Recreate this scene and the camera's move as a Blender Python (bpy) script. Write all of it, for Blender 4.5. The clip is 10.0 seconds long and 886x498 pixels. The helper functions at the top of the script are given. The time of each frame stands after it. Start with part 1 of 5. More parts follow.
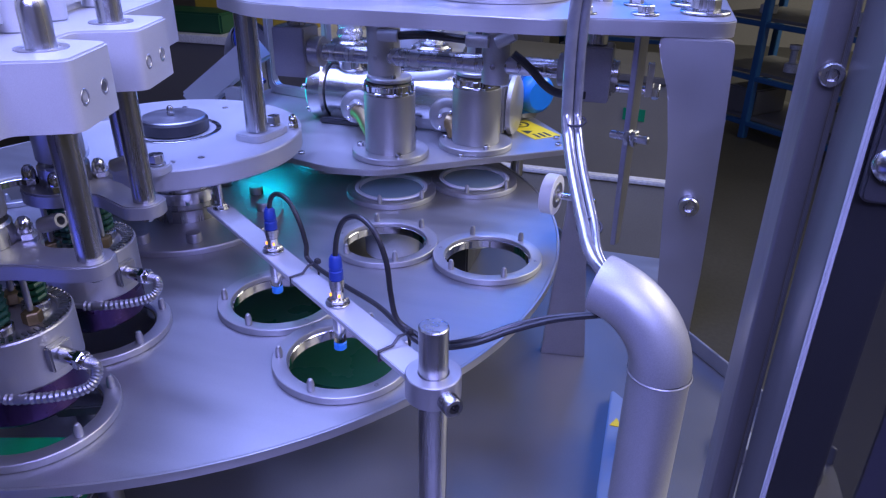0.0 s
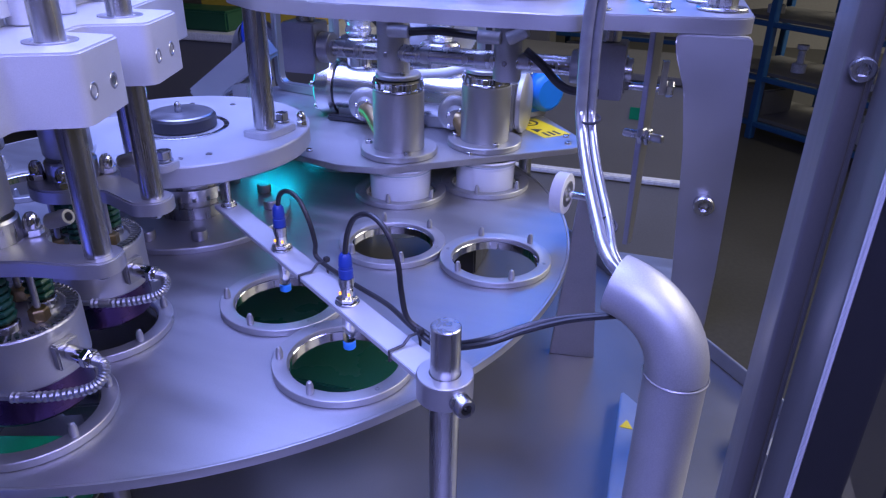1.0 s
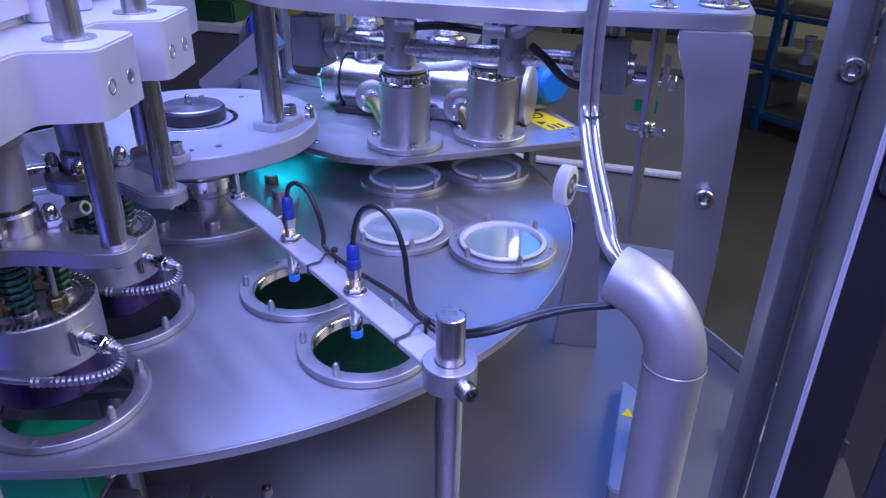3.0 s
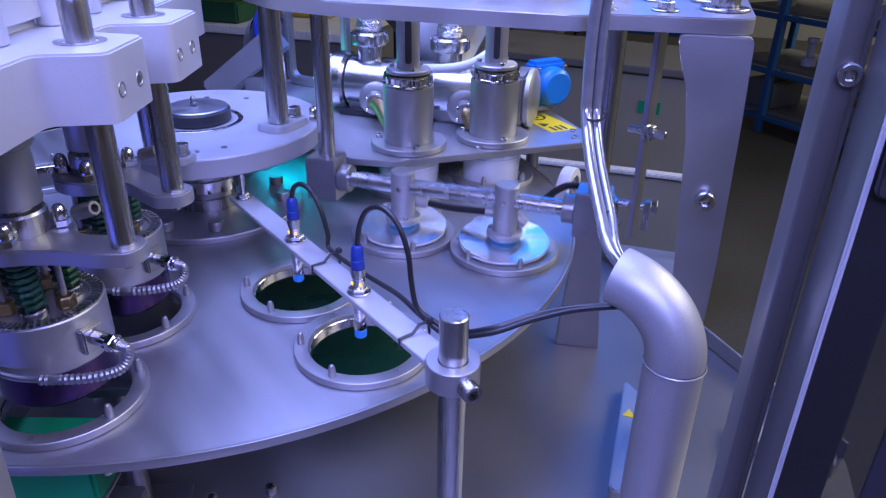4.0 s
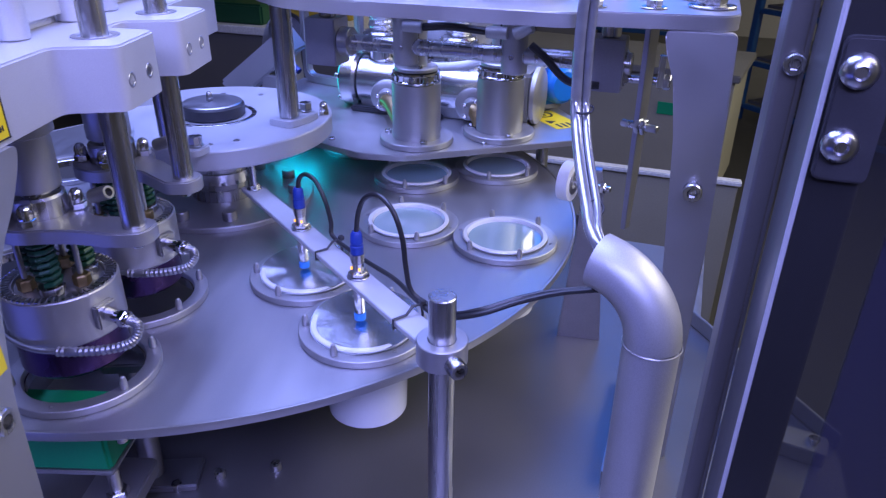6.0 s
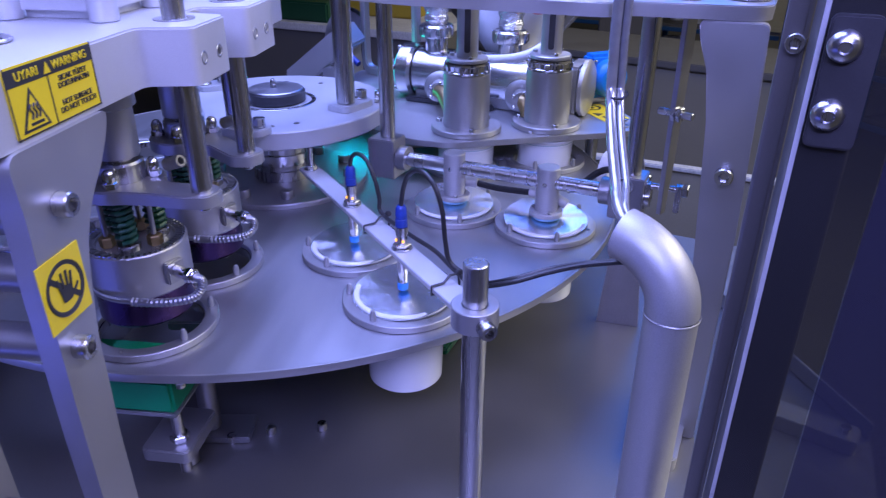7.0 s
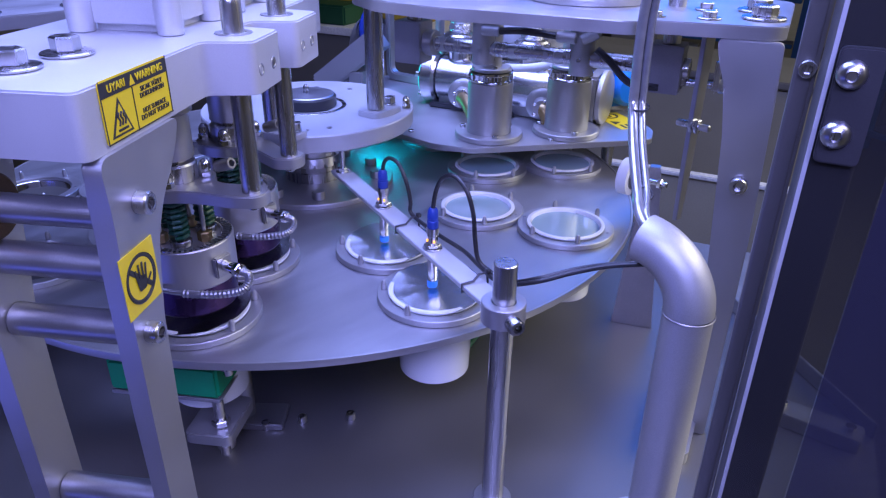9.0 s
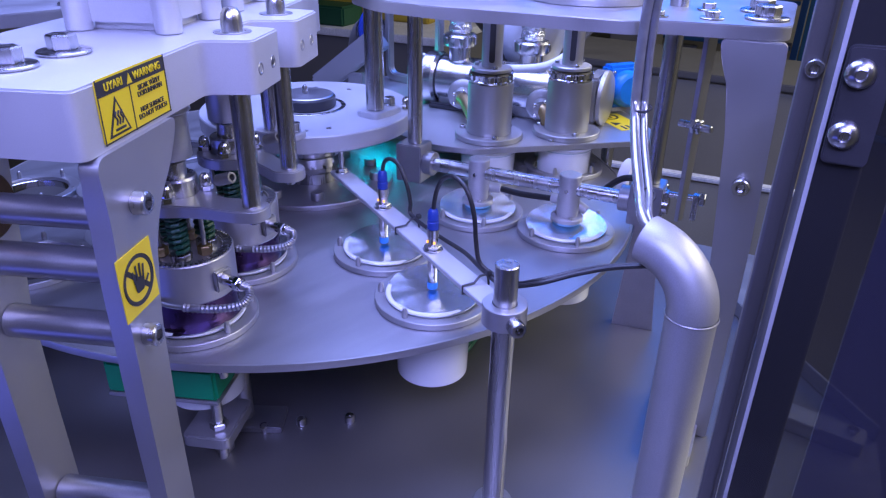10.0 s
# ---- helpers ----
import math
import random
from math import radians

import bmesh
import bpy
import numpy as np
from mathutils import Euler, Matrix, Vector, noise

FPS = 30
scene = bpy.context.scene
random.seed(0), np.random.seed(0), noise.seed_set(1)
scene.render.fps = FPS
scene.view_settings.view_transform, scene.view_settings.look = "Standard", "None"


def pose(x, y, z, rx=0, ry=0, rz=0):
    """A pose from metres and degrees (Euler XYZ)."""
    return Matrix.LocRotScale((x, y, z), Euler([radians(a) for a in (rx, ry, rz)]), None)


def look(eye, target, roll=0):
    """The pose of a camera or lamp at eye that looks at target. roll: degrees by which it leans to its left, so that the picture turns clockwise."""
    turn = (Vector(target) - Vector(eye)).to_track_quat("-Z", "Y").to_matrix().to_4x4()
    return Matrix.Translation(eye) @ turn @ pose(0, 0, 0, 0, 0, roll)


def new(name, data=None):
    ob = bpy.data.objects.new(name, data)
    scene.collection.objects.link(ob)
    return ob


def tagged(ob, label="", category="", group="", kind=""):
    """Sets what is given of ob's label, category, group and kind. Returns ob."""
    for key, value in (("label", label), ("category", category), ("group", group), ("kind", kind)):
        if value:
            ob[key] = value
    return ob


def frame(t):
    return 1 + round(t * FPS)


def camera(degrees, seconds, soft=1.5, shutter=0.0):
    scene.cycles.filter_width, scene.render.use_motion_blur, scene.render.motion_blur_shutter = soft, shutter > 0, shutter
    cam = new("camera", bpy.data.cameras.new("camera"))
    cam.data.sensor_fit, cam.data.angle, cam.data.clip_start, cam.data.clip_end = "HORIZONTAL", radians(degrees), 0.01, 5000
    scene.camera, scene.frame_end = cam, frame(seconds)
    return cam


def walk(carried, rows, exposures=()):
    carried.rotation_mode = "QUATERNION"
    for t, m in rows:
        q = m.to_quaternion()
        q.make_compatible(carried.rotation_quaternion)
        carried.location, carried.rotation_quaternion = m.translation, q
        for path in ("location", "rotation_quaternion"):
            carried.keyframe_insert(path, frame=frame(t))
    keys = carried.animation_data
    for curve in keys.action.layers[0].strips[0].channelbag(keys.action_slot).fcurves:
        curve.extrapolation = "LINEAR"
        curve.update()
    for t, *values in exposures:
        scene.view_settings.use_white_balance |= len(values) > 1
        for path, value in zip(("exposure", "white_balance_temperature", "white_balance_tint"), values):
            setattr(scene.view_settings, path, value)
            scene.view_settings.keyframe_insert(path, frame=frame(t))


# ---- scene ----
# Metres. The turntable's top lies at height Z, its axis at x = y = 0.
Z = 0.95
STEP = 36.0            # ten stations round the table
R_IN, R_OUT = 0.26, 0.3796
cam = camera(64.5, 10.0, soft=1.25, shutter=0.5)
PATH = [
    (0.0, 0.5280, -0.6759, 0.3530, 63.741, -0.723, 16.771),
    (0.5, 0.5265, -0.6750, 0.3526, 63.818, -0.803, 16.919),
    (1.0, 0.5206, -0.6712, 0.3491, 63.673, -0.860, 17.193),
    (1.5, 0.5190, -0.6732, 0.3497, 63.299, -0.818, 17.293),
    (2.0, 0.5193, -0.6756, 0.3490, 63.000, -0.843, 17.444),
    (2.5, 0.5225, -0.6790, 0.3519, 62.917, -0.821, 17.521),
    (4.0, 0.5246, -0.6882, 0.3580, 62.995, -0.913, 17.884),
    (4.5, 0.5257, -0.6893, 0.3569, 63.049, -0.881, 17.888),
    (5.0, 0.5281, -0.6907, 0.3569, 63.055, -0.887, 18.060),
    (5.5, 0.5367, -0.6958, 0.3598, 63.080, -0.837, 18.257),
    (7.0, 0.5893, -0.7464, 0.3571, 63.137, -0.141, 24.842),
    (7.5, 0.5877, -0.7652, 0.3636, 63.114, -0.309, 25.668),
    (8.0, 0.5893, -0.7787, 0.3681, 63.149, -0.482, 25.803),
    (8.5, 0.5853, -0.7853, 0.3728, 63.111, -0.708, 25.739),
    (9.0, 0.5862, -0.7890, 0.3740, 63.281, -0.747, 25.837),
    (9.5, 0.5848, -0.7887, 0.3730, 63.377, -0.809, 25.768),
    (10.0, 0.5822, -0.7854, 0.3714, 63.399, -0.861, 25.734),
]
walk(cam, [(t, pose(x, y, Z + z, a, b, c)) for t, x, y, z, a, b, c in PATH], exposures=((0.0, 0.0), (5.5, 0.0), (7.0, 0.06), (10.0, 0.08)))

# ---- light ----
world = bpy.data.worlds.new("hall_air")
scene.world = world
world.use_nodes = True
world.node_tree.nodes["Background"].inputs[0].default_value = (0.5, 0.52, 0.6, 1)
world.node_tree.nodes["Background"].inputs[1].default_value = 0.05


def area(name, eye, target, sx, sy, watts, colour):
    d = bpy.data.lights.new(name, "AREA")
    d.shape, d.size, d.size_y, d.energy, d.color = "RECTANGLE", sx, sy, watts, colour
    ob = new(name, d)
    ob.matrix_world = look(eye, target)
    return ob


area("led_panel", (-0.02, 0.0, Z + 1.20), (0.05, 0.0, Z), 1.3, 1.0, 49, (0.290, 0.355, 1.0))
area("led_bar", (0.95, -0.55, Z + 0.95), (0.12, -0.10, Z + 0.10), 1.1, 0.30, 4.2, (0.34, 0.33, 1.0)).data.spread = math.radians(100)
# Unseen fill, added to brighten faces turned to the camera
area("front_fill", (0.60, -1.15, Z + 0.80), (0.34, 0.0, Z + 0.08), 0.9, 0.25, 3.7, (0.33, 0.35, 1.0)).data.spread = math.radians(80)
# Unseen blue light, added where the foil and table mirror it
area("rear_reflection_light", (0.22, 0.95, Z + 0.74), (0.36, 0.0, Z), 0.6, 0.5, 5.2, (0.006, 0.17, 1.0))
area("led_bar_low", (-0.30, -1.10, Z - 0.25), (0.15, -0.35, Z - 0.17), 0.9, 0.16, 1.2, (0.12, 0.15, 1.0))
area("cyan_lamp", (0.010, 0.165, Z + 0.048), (0.012, 0.150, Z), 0.06, 0.03, 0.13, (0.0, 0.62, 0.95))
# Unseen second light, added to tint the pump's end and frame teal
area("teal_fill", (-0.060, 0.270, Z + 0.085), (0.08, 0.300, Z + 0.095), 0.05, 0.03, 0.05, (0.0, 0.85, 0.70))
area("hall_lights", (4.0, 2.5, 3.9), (4.0, 2.5, 0), 2.0, 7.0, 320, (1.0, 0.95, 0.86))


# ---- materials ----
def mat(name, colour, metal=0.0, rough=0.5, var=0.12, scale=60.0, bump=0.05, fine=900.0, stretch=(1, 1, 1), emit=None, coat=0.0):
    m = bpy.data.materials.new(name)
    m.use_nodes = True
    nt = m.node_tree
    bs = nt.nodes["Principled BSDF"]
    tc = nt.nodes.new("ShaderNodeTexCoord")
    mp = nt.nodes.new("ShaderNodeMapping")
    mp.inputs["Scale"].default_value = stretch
    nt.links.new(tc.outputs["Object"], mp.inputs[0])
    n1 = nt.nodes.new("ShaderNodeTexNoise")
    n1.inputs["Scale"].default_value, n1.inputs["Detail"].default_value = scale, 5
    n2 = nt.nodes.new("ShaderNodeTexNoise")
    n2.inputs["Scale"].default_value, n2.inputs["Detail"].default_value = fine, 3
    nt.links.new(mp.outputs[0], n1.inputs["Vector"])
    nt.links.new(mp.outputs[0], n2.inputs["Vector"])
    add = nt.nodes.new("ShaderNodeMath")
    add.operation = "ADD"
    nt.links.new(n1.outputs["Fac"], add.inputs[0])
    nt.links.new(n2.outputs["Fac"], add.inputs[1])
    mr = nt.nodes.new("ShaderNodeMapRange")
    mr.inputs[1].default_value, mr.inputs[2].default_value = 0.6, 1.4
    mr.inputs[3].default_value, mr.inputs[4].default_value = 1 - var, 1 + var
    nt.links.new(add.outputs[0], mr.inputs[0])
    mul = nt.nodes.new("ShaderNodeVectorMath")
    mul.operation = "SCALE"
    mul.inputs[0].default_value = colour
    nt.links.new(mr.outputs[0], mul.inputs["Scale"])
    nt.links.new(mul.outputs[0], bs.inputs["Base Color"])
    rr = nt.nodes.new("ShaderNodeMath")
    rr.operation = "MULTIPLY"
    rr.inputs[1].default_value = rough
    mr2 = nt.nodes.new("ShaderNodeMapRange")
    mr2.inputs[1].default_value, mr2.inputs[2].default_value = 0.3, 0.7
    mr2.inputs[3].default_value, mr2.inputs[4].default_value = 0.85, 1.15
    nt.links.new(n1.outputs["Fac"], mr2.inputs[0])
    nt.links.new(mr2.outputs[0], rr.inputs[0])
    nt.links.new(rr.outputs[0], bs.inputs["Roughness"])
    bs.inputs["Metallic"].default_value = metal
    bs.inputs["Coat Weight"].default_value = coat
    if bump:
        b = nt.nodes.new("ShaderNodeBump")
        b.inputs["Strength"].default_value, b.inputs["Distance"].default_value = bump, 0.001
        nt.links.new(n2.outputs["Fac"], b.inputs["Height"])
        nt.links.new(b.outputs[0], bs.inputs["Normal"])
    if emit:
        bs.inputs["Emission Color"].default_value = (*emit[:3], 1)
        bs.inputs["Emission Strength"].default_value = emit[3]
    return m


BLASTED = mat("blasted_steel", (0.47, 0.47, 0.48), 0.82, 0.42, 0.06, 25, 0.06, 1500)
SHEET = mat("brushed_sheet", (0.40, 0.40, 0.41), 0.82, 0.44, 0.15, 7, 0.05, 700, (1, 6, 1))
DECK = mat("deck_sheet", (0.26, 0.255, 0.255), 0.72, 0.42, 0.14, 8, 0.05, 900)
STEEL = mat("turned_steel", (0.52, 0.52, 0.53), 1.0, 0.27, 0.14, 30, 0.06, 700, (3, 3, 0.12))
PIPE = mat("matt_pipe_steel", (0.50, 0.50, 0.51), 0.6, 0.46, 0.16, 14, 0.08, 1200)
DARKSTEEL = mat("dull_steel", (0.40, 0.40, 0.42), 0.9, 0.38, 0.10, 40, 0.05, 900)
CHROME = mat("chrome", (0.72, 0.72, 0.74), 1.0, 0.10, 0.05, 30, 0.0)
SATIN = mat("satin_steel", (0.60, 0.60, 0.61), 1.0, 0.24, 0.10, 30, 0.05, 700, (0.12, 3, 3))
ALU = mat("anodised_aluminium", (0.55, 0.56, 0.58), 0.45, 0.46, 0.10, 16, 0.10, 1800)
WHITE_P = mat("white_plastic", (0.84, 0.85, 0.86), 0.0, 0.35, 0.03, 30, 0.02)
CUP_WHITE = mat("glossy_cup_plastic", (0.80, 0.82, 0.84), 0.0, 0.16, 0.03, 30, 0.01)
BLACK = mat("black_rubber", (0.02, 0.02, 0.022), 0.0, 0.35, 0.15, 60, 0.03)
BLACK_P = mat("black_plastic", (0.035, 0.035, 0.04), 0.0, 0.42, 0.15, 60, 0.03)
# Even, opaque pale blue for the pad faces
PAD_BLUE = mat("pale_blue_pad", (0.30, 0.62, 0.86), 0.0, 0.30, 0.12, 60, 0.03, 500)
PURPLE = mat("tempered_steel", (0.065, 0.035, 0.10), 0.9, 0.28, 0.25, 25, 0.03)
GREEN_SPRING = mat("green_spring", (0.01, 0.075, 0.045), 0.1, 0.35, 0.15, 60, 0.02)
GREEN_PAD = mat("green_pad", (0.0, 0.30, 0.12), 0.0, 0.55, 0.10, 30, 0.05)
BLUE_P = mat("blue_plastic", (0.014, 0.042, 0.27), 0.0, 0.4, 0.08, 40, 0.02)
BLUE_TIP = mat("sensor_face", (0.04, 0.28, 0.85), 0.0, 0.4, 0.05, 40, 0.0)
BLUE_MOTOR = mat("blue_paint", (0.01, 0.20, 0.62), 0.0, 0.32, 0.06, 40, 0.02)
YELLOW = mat("yellow_vinyl", (0.80, 0.62, 0.02), 0.0, 0.4, 0.04, 30, 0.0)
INK = mat("dark_ink", (0.03, 0.03, 0.03), 0.0, 0.5, 0.05, 30, 0.0)
BRASS = mat("brass", (0.40, 0.30, 0.14), 0.9, 0.42, 0.1, 40, 0.02)
BRONZE = mat("bronze", (0.15, 0.095, 0.05), 0.9, 0.5, 0.2, 40, 0.05)
RED = mat("red_plastic", (0.55, 0.02, 0.02), 0.0, 0.4, 0.05, 40, 0.0)
FOIL = mat("aluminium_foil", (0.74, 0.77, 0.80), 1.0, 0.19, 0.08, 40, 0.42, 520)
AMBER = mat("amber_led", (0.9, 0.4, 0.02), 0.0, 0.3, 0.0, 30, 0.0, emit=(1.0, 0.45, 0.05, 1.5))
# Emission stands in for teal light falling on the pump's end
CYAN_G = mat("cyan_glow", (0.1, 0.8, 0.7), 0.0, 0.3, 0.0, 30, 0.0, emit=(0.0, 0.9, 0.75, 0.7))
LINER = mat("clear_sleeve", (0.42, 0.43, 0.46), 0.65, 0.13, 0.20, 60, 0.5, 90)
WRINKLED = mat("wrinkled_film", (0.66, 0.68, 0.71), 0.75, 0.10, 0.15, 60, 1.0, 110)
WRINKLED.node_tree.nodes["Bump"].inputs["Distance"].default_value = 0.004
# Cyan tint in the base colour stands in for light the liquid reflects
LIQUID = mat("liquid_with_cyan_sheen", (0.36, 0.50, 0.54), 0.0, 0.05, 0.02, 20, 0.0, coat=1.0)
# Green of the deck's reflection put into a base colour
GREEN_REFLECTION = mat("green_reflection", (0.03, 0.19, 0.105), 0.0, 0.28, 0.15, 10, 0.02)
CONCRETE = mat("hall_floor", (0.055, 0.053, 0.049), 0.0, 0.55, 0.25, 1.5, 0.1, 60)
PLASTER = mat("hall_wall", (0.22, 0.21, 0.195), 0.0, 0.9, 0.15, 1.2, 0.1, 80)
RACKBLUE = mat("rack_blue", (0.022, 0.10, 0.26), 0.0, 0.45, 0.1, 10, 0.02)
GREYPAINT = mat("grey_paint", (0.15, 0.145, 0.135), 0.0, 0.55, 0.12, 6, 0.04, 200)
BEIGE = mat("beige_paint", (0.31, 0.29, 0.22), 0.0, 0.6, 0.10, 6, 0.04, 200)
CRATE = mat("pale_goods", (0.70, 0.70, 0.70), 0.1, 0.5, 0.25, 12, 0.05, 100)
PANEL = mat("smoked_panel", (0.030, 0.031, 0.034), 0.0, 0.12, 0.10, 4, 0.0)
PANEL.node_tree.nodes["Principled BSDF"].inputs["Alpha"].default_value = 0.50
SEAL = mat("seal_strip", (0.50, 0.50, 0.52), 0.0, 0.35, 0.05, 10, 0.0)
NAVY = mat("navy_film", (0.032, 0.032, 0.060), 0.0, 0.25, 0.15, 5, 0.0)
NAVY.node_tree.nodes["Principled BSDF"].inputs["Alpha"].default_value = 0.72
OCHRE = mat("ochre_plastic", (0.42, 0.30, 0.03), 0.0, 0.5, 0.1, 10, 0.02)
DARKGREEN = mat("dark_green_paint", (0.01, 0.07, 0.03), 0.0, 0.5, 0.1, 10, 0.02)
DOORALU = mat("door_aluminium", (0.21, 0.203, 0.20), 0.7, 0.38, 0.06, 10, 0.03, 500, (6, 6, 0.6))
PROFILE = mat("aluminium_profile", (0.19, 0.182, 0.178), 0.6, 0.40, 0.08, 10, 0.04, 500, (6, 6, 0.6))


# ---- builders ----
def thing(name, label, category, m=None, group="", kind=""):
    ob = new(name)
    ob.empty_display_size = 0.02
    ob.matrix_world = m if m is not None else Matrix()
    return tagged(ob, label, category, group, kind)


def finish(bm, name, material, angle=35):
    bmesh.ops.recalc_face_normals(bm, faces=bm.faces[:])
    me = bpy.data.meshes.new(name)
    bm.to_mesh(me)
    bm.free()
    me.materials.append(material)
    me.polygons.foreach_set("use_smooth", [True] * len(me.polygons))
    me.set_sharp_from_angle(angle=radians(angle))
    return me


def part(name, bm, material, parent, label="", m=None):
    """One mesh object under a thing or a part."""
    ob = new(name, finish(bm, name, material))
    ob.parent = parent
    if m is not None:
        ob.matrix_basis = m
    return tagged(ob, label)


def solo(name, bm, material, label, category, m=None, group="", kind=""):
    """A thing made of one mesh."""
    ob = new(name, finish(bm, name, material))
    if m is not None:
        ob.matrix_world = m
    return tagged(ob, label, category, group, kind)


def lathe(profile, seg=40, m=None, bm=None):
    bm = bm or bmesh.new()
    rings = []
    for r, z in profile:
        if r < 1e-6:
            rings.append([bm.verts.new((0, 0, z))])
        else:
            rings.append([bm.verts.new((r * math.cos(2 * math.pi * k / seg), r * math.sin(2 * math.pi * k / seg), z)) for k in range(seg)])
    for a, b in zip(rings, rings[1:]):
        for k in range(seg):
            va, vb = a[k % len(a)], a[(k + 1) % len(a)]
            vc, vd = b[(k + 1) % len(b)], b[k % len(b)]
            vs = []
            for v in (va, vb, vc, vd):
                if v not in vs:
                    vs.append(v)
            if len(vs) > 2:
                bm.faces.new(vs)
    if m is not None:
        bmesh.ops.transform(bm, matrix=m, verts=[v for r in rings for v in r])
    return bm


def rod(r, z0, z1, seg=32, m=None, bm=None, e=0.0008):
    e = min(e, r * 0.4, abs(z1 - z0) * 0.4)
    return lathe([(0, z0), (r - e, z0), (r, z0 + e), (r, z1 - e), (r - e, z1), (0, z1)], seg, m, bm)


def ring(r0, r1, z0, z1, seg=48, m=None, bm=None, e=0.0006):
    return lathe([(r0, z0), (r1 - e, z0), (r1, z0 + e), (r1, z1 - e), (r1 - e, z1), (r0 + e, z1), (r0, z1 - e), (r0, z0)], seg, m, bm)


def box(lo, hi, e=0.001, m=None, bm=None, seg=2):
    bm = bm or bmesh.new()
    made = bmesh.ops.create_cube(bm, size=1)["verts"]
    for v in made:
        v.co = Vector([(a + b) / 2 + c * (b - a) for a, b, c in zip(lo, hi, v.co)])
    if m is not None:
        bmesh.ops.transform(bm, matrix=m, verts=made)
    if e:
        es = list({ed for v in made for ed in v.link_edges})
        bmesh.ops.bevel(bm, geom=es, offset=e, segments=seg, affect="EDGES")
    return bm


def loop2d(c, r, seg=40):
    return [(c[0] + r * math.cos(2 * math.pi * k / seg), c[1] + r * math.sin(2 * math.pi * k / seg)) for k in range(seg)]


def rounded(pts, r, n=5):
    """Round the corners of a closed outline."""
    out = []
    for k, p in enumerate(pts):
        p, a, b = Vector(p), Vector(pts[k - 1]), Vector(pts[(k + 1) % len(pts)])
        da, db = (a - p), (b - p)
        q = min(r, da.length * 0.45, db.length * 0.45)
        s, e = p + da.normalized() * q, p + db.normalized() * q
        for j in range(n + 1):
            t = j / n
            out.append(tuple(s * (1 - t) ** 2 + p * 2 * t * (1 - t) + e * t * t))
    return out


def prism(outline, z0, z1, holes=(), e=0.0008, m=None, bm=None):
    """A plate between z0 and z1 with the outline and holes given in x and y, its upper edges broken."""
    bm = bm or bmesh.new()
    fresh = []
    edges = []
    for lp in (outline, *holes):
        vs = [bm.verts.new((x, y, z0)) for x, y in lp]
        fresh += vs
        edges += [bm.edges.new((vs[k - 1], vs[k])) for k in range(len(vs))]
    faces = [f for f in bmesh.ops.triangle_fill(bm, use_beauty=True, edges=edges, normal=(0, 0, 1))["geom"] if isinstance(f, bmesh.types.BMFace)]
    up = bmesh.ops.extrude_face_region(bm, geom=faces)["geom"]
    top = [v for v in up if isinstance(v, bmesh.types.BMVert)]
    for v in top:
        v.co.z = z1
    fresh += top
    if e:
        tops = set(top)
        rim = [ed for ed in {ed for v in top for ed in v.link_edges} if ed.verts[0] in tops and ed.verts[1] in tops
               and len(ed.link_faces) == 2 and abs(ed.calc_face_angle(0)) > 0.5]
        made = bmesh.ops.bevel(bm, geom=rim, offset=e, segments=2, affect="EDGES")["verts"]
        fresh += made
    if m is not None:
        bmesh.ops.transform(bm, matrix=m, verts=[v for v in {v for v in fresh if v.is_valid}])
    return bm


def smooth_path(pts, n=8):
    """A smooth line through the points."""
    pts = [Vector(p) for p in pts]
    if len(pts) < 3:
        return pts
    out = []
    for k in range(len(pts) - 1):
        p0, p1, p2, p3 = pts[max(k - 1, 0)], pts[k], pts[k + 1], pts[min(k + 2, len(pts) - 1)]
        for j in range(n):
            t = j / n
            out.append(0.5 * (2 * p1 + (p2 - p0) * t + (2 * p0 - 5 * p1 + 4 * p2 - p3) * t * t + (3 * p1 - p0 - 3 * p2 + p3) * t ** 3))
    return out + [pts[-1]]


def tube(pts, r, seg=12, n=8, bm=None, ribs=0.0, hollow=False):
    bm = bm or bmesh.new()
    line = smooth_path(pts, n)
    side = None
    rows = []
    for k, p in enumerate(line):
        d = (line[min(k + 1, len(line) - 1)] - line[max(k - 1, 0)]).normalized()
        if side is None:
            side = d.orthogonal().normalized()
        side = (side - d * side.dot(d)).normalized()
        up = d.cross(side)
        q = r * (1 + ribs * (1 if k % 2 else -1))
        rows.append([bm.verts.new(p + q * (side * math.cos(2 * math.pi * j / seg) + up * math.sin(2 * math.pi * j / seg))) for j in range(seg)])
    for a, b in zip(rows, rows[1:]):
        for j in range(seg):
            bm.faces.new((a[j], a[(j + 1) % seg], b[(j + 1) % seg], b[j]))
    if not hollow:
        bm.faces.new(rows[0])
        bm.faces.new(rows[-1])
    return bm


def hexa(r, z0, z1, m=None, bm=None):
    e = r * 0.12
    return lathe([(0, z0), (r - e, z0), (r, z0 + e), (r, z1 - e), (r - e, z1), (0, z1)], 6, m, bm)


def cap_screw(r, h, m=None, bm=None):
    """A socket head screw standing on z = 0."""
    bm = lathe([(0, 0), (r, 0), (r, h * 0.88), (r * 0.88, h), (r * 0.55, h)], 20, m, bm)
    return lathe([(r * 0.55, h), (r * 0.5, h * 0.45), (0, h * 0.4)], 6, m, bm)


def hex_bolt(r, h, m=None, bm=None, washer=1.0):
    bm = rod(r * 1.7 * washer, 0, h * 0.2, 28, m, bm)
    return hexa(r, h * 0.2, h, m, bm)


def acorn_nut(r, m=None, bm=None):
    bm = hexa(r, 0, r * 0.9, m, bm)
    return lathe([(r * 0.82, r * 0.9), (r * 0.84, r * 1.6), (r * 0.7, r * 2.1), (r * 0.4, r * 2.45), (0, r * 2.55)], 18, m, bm)


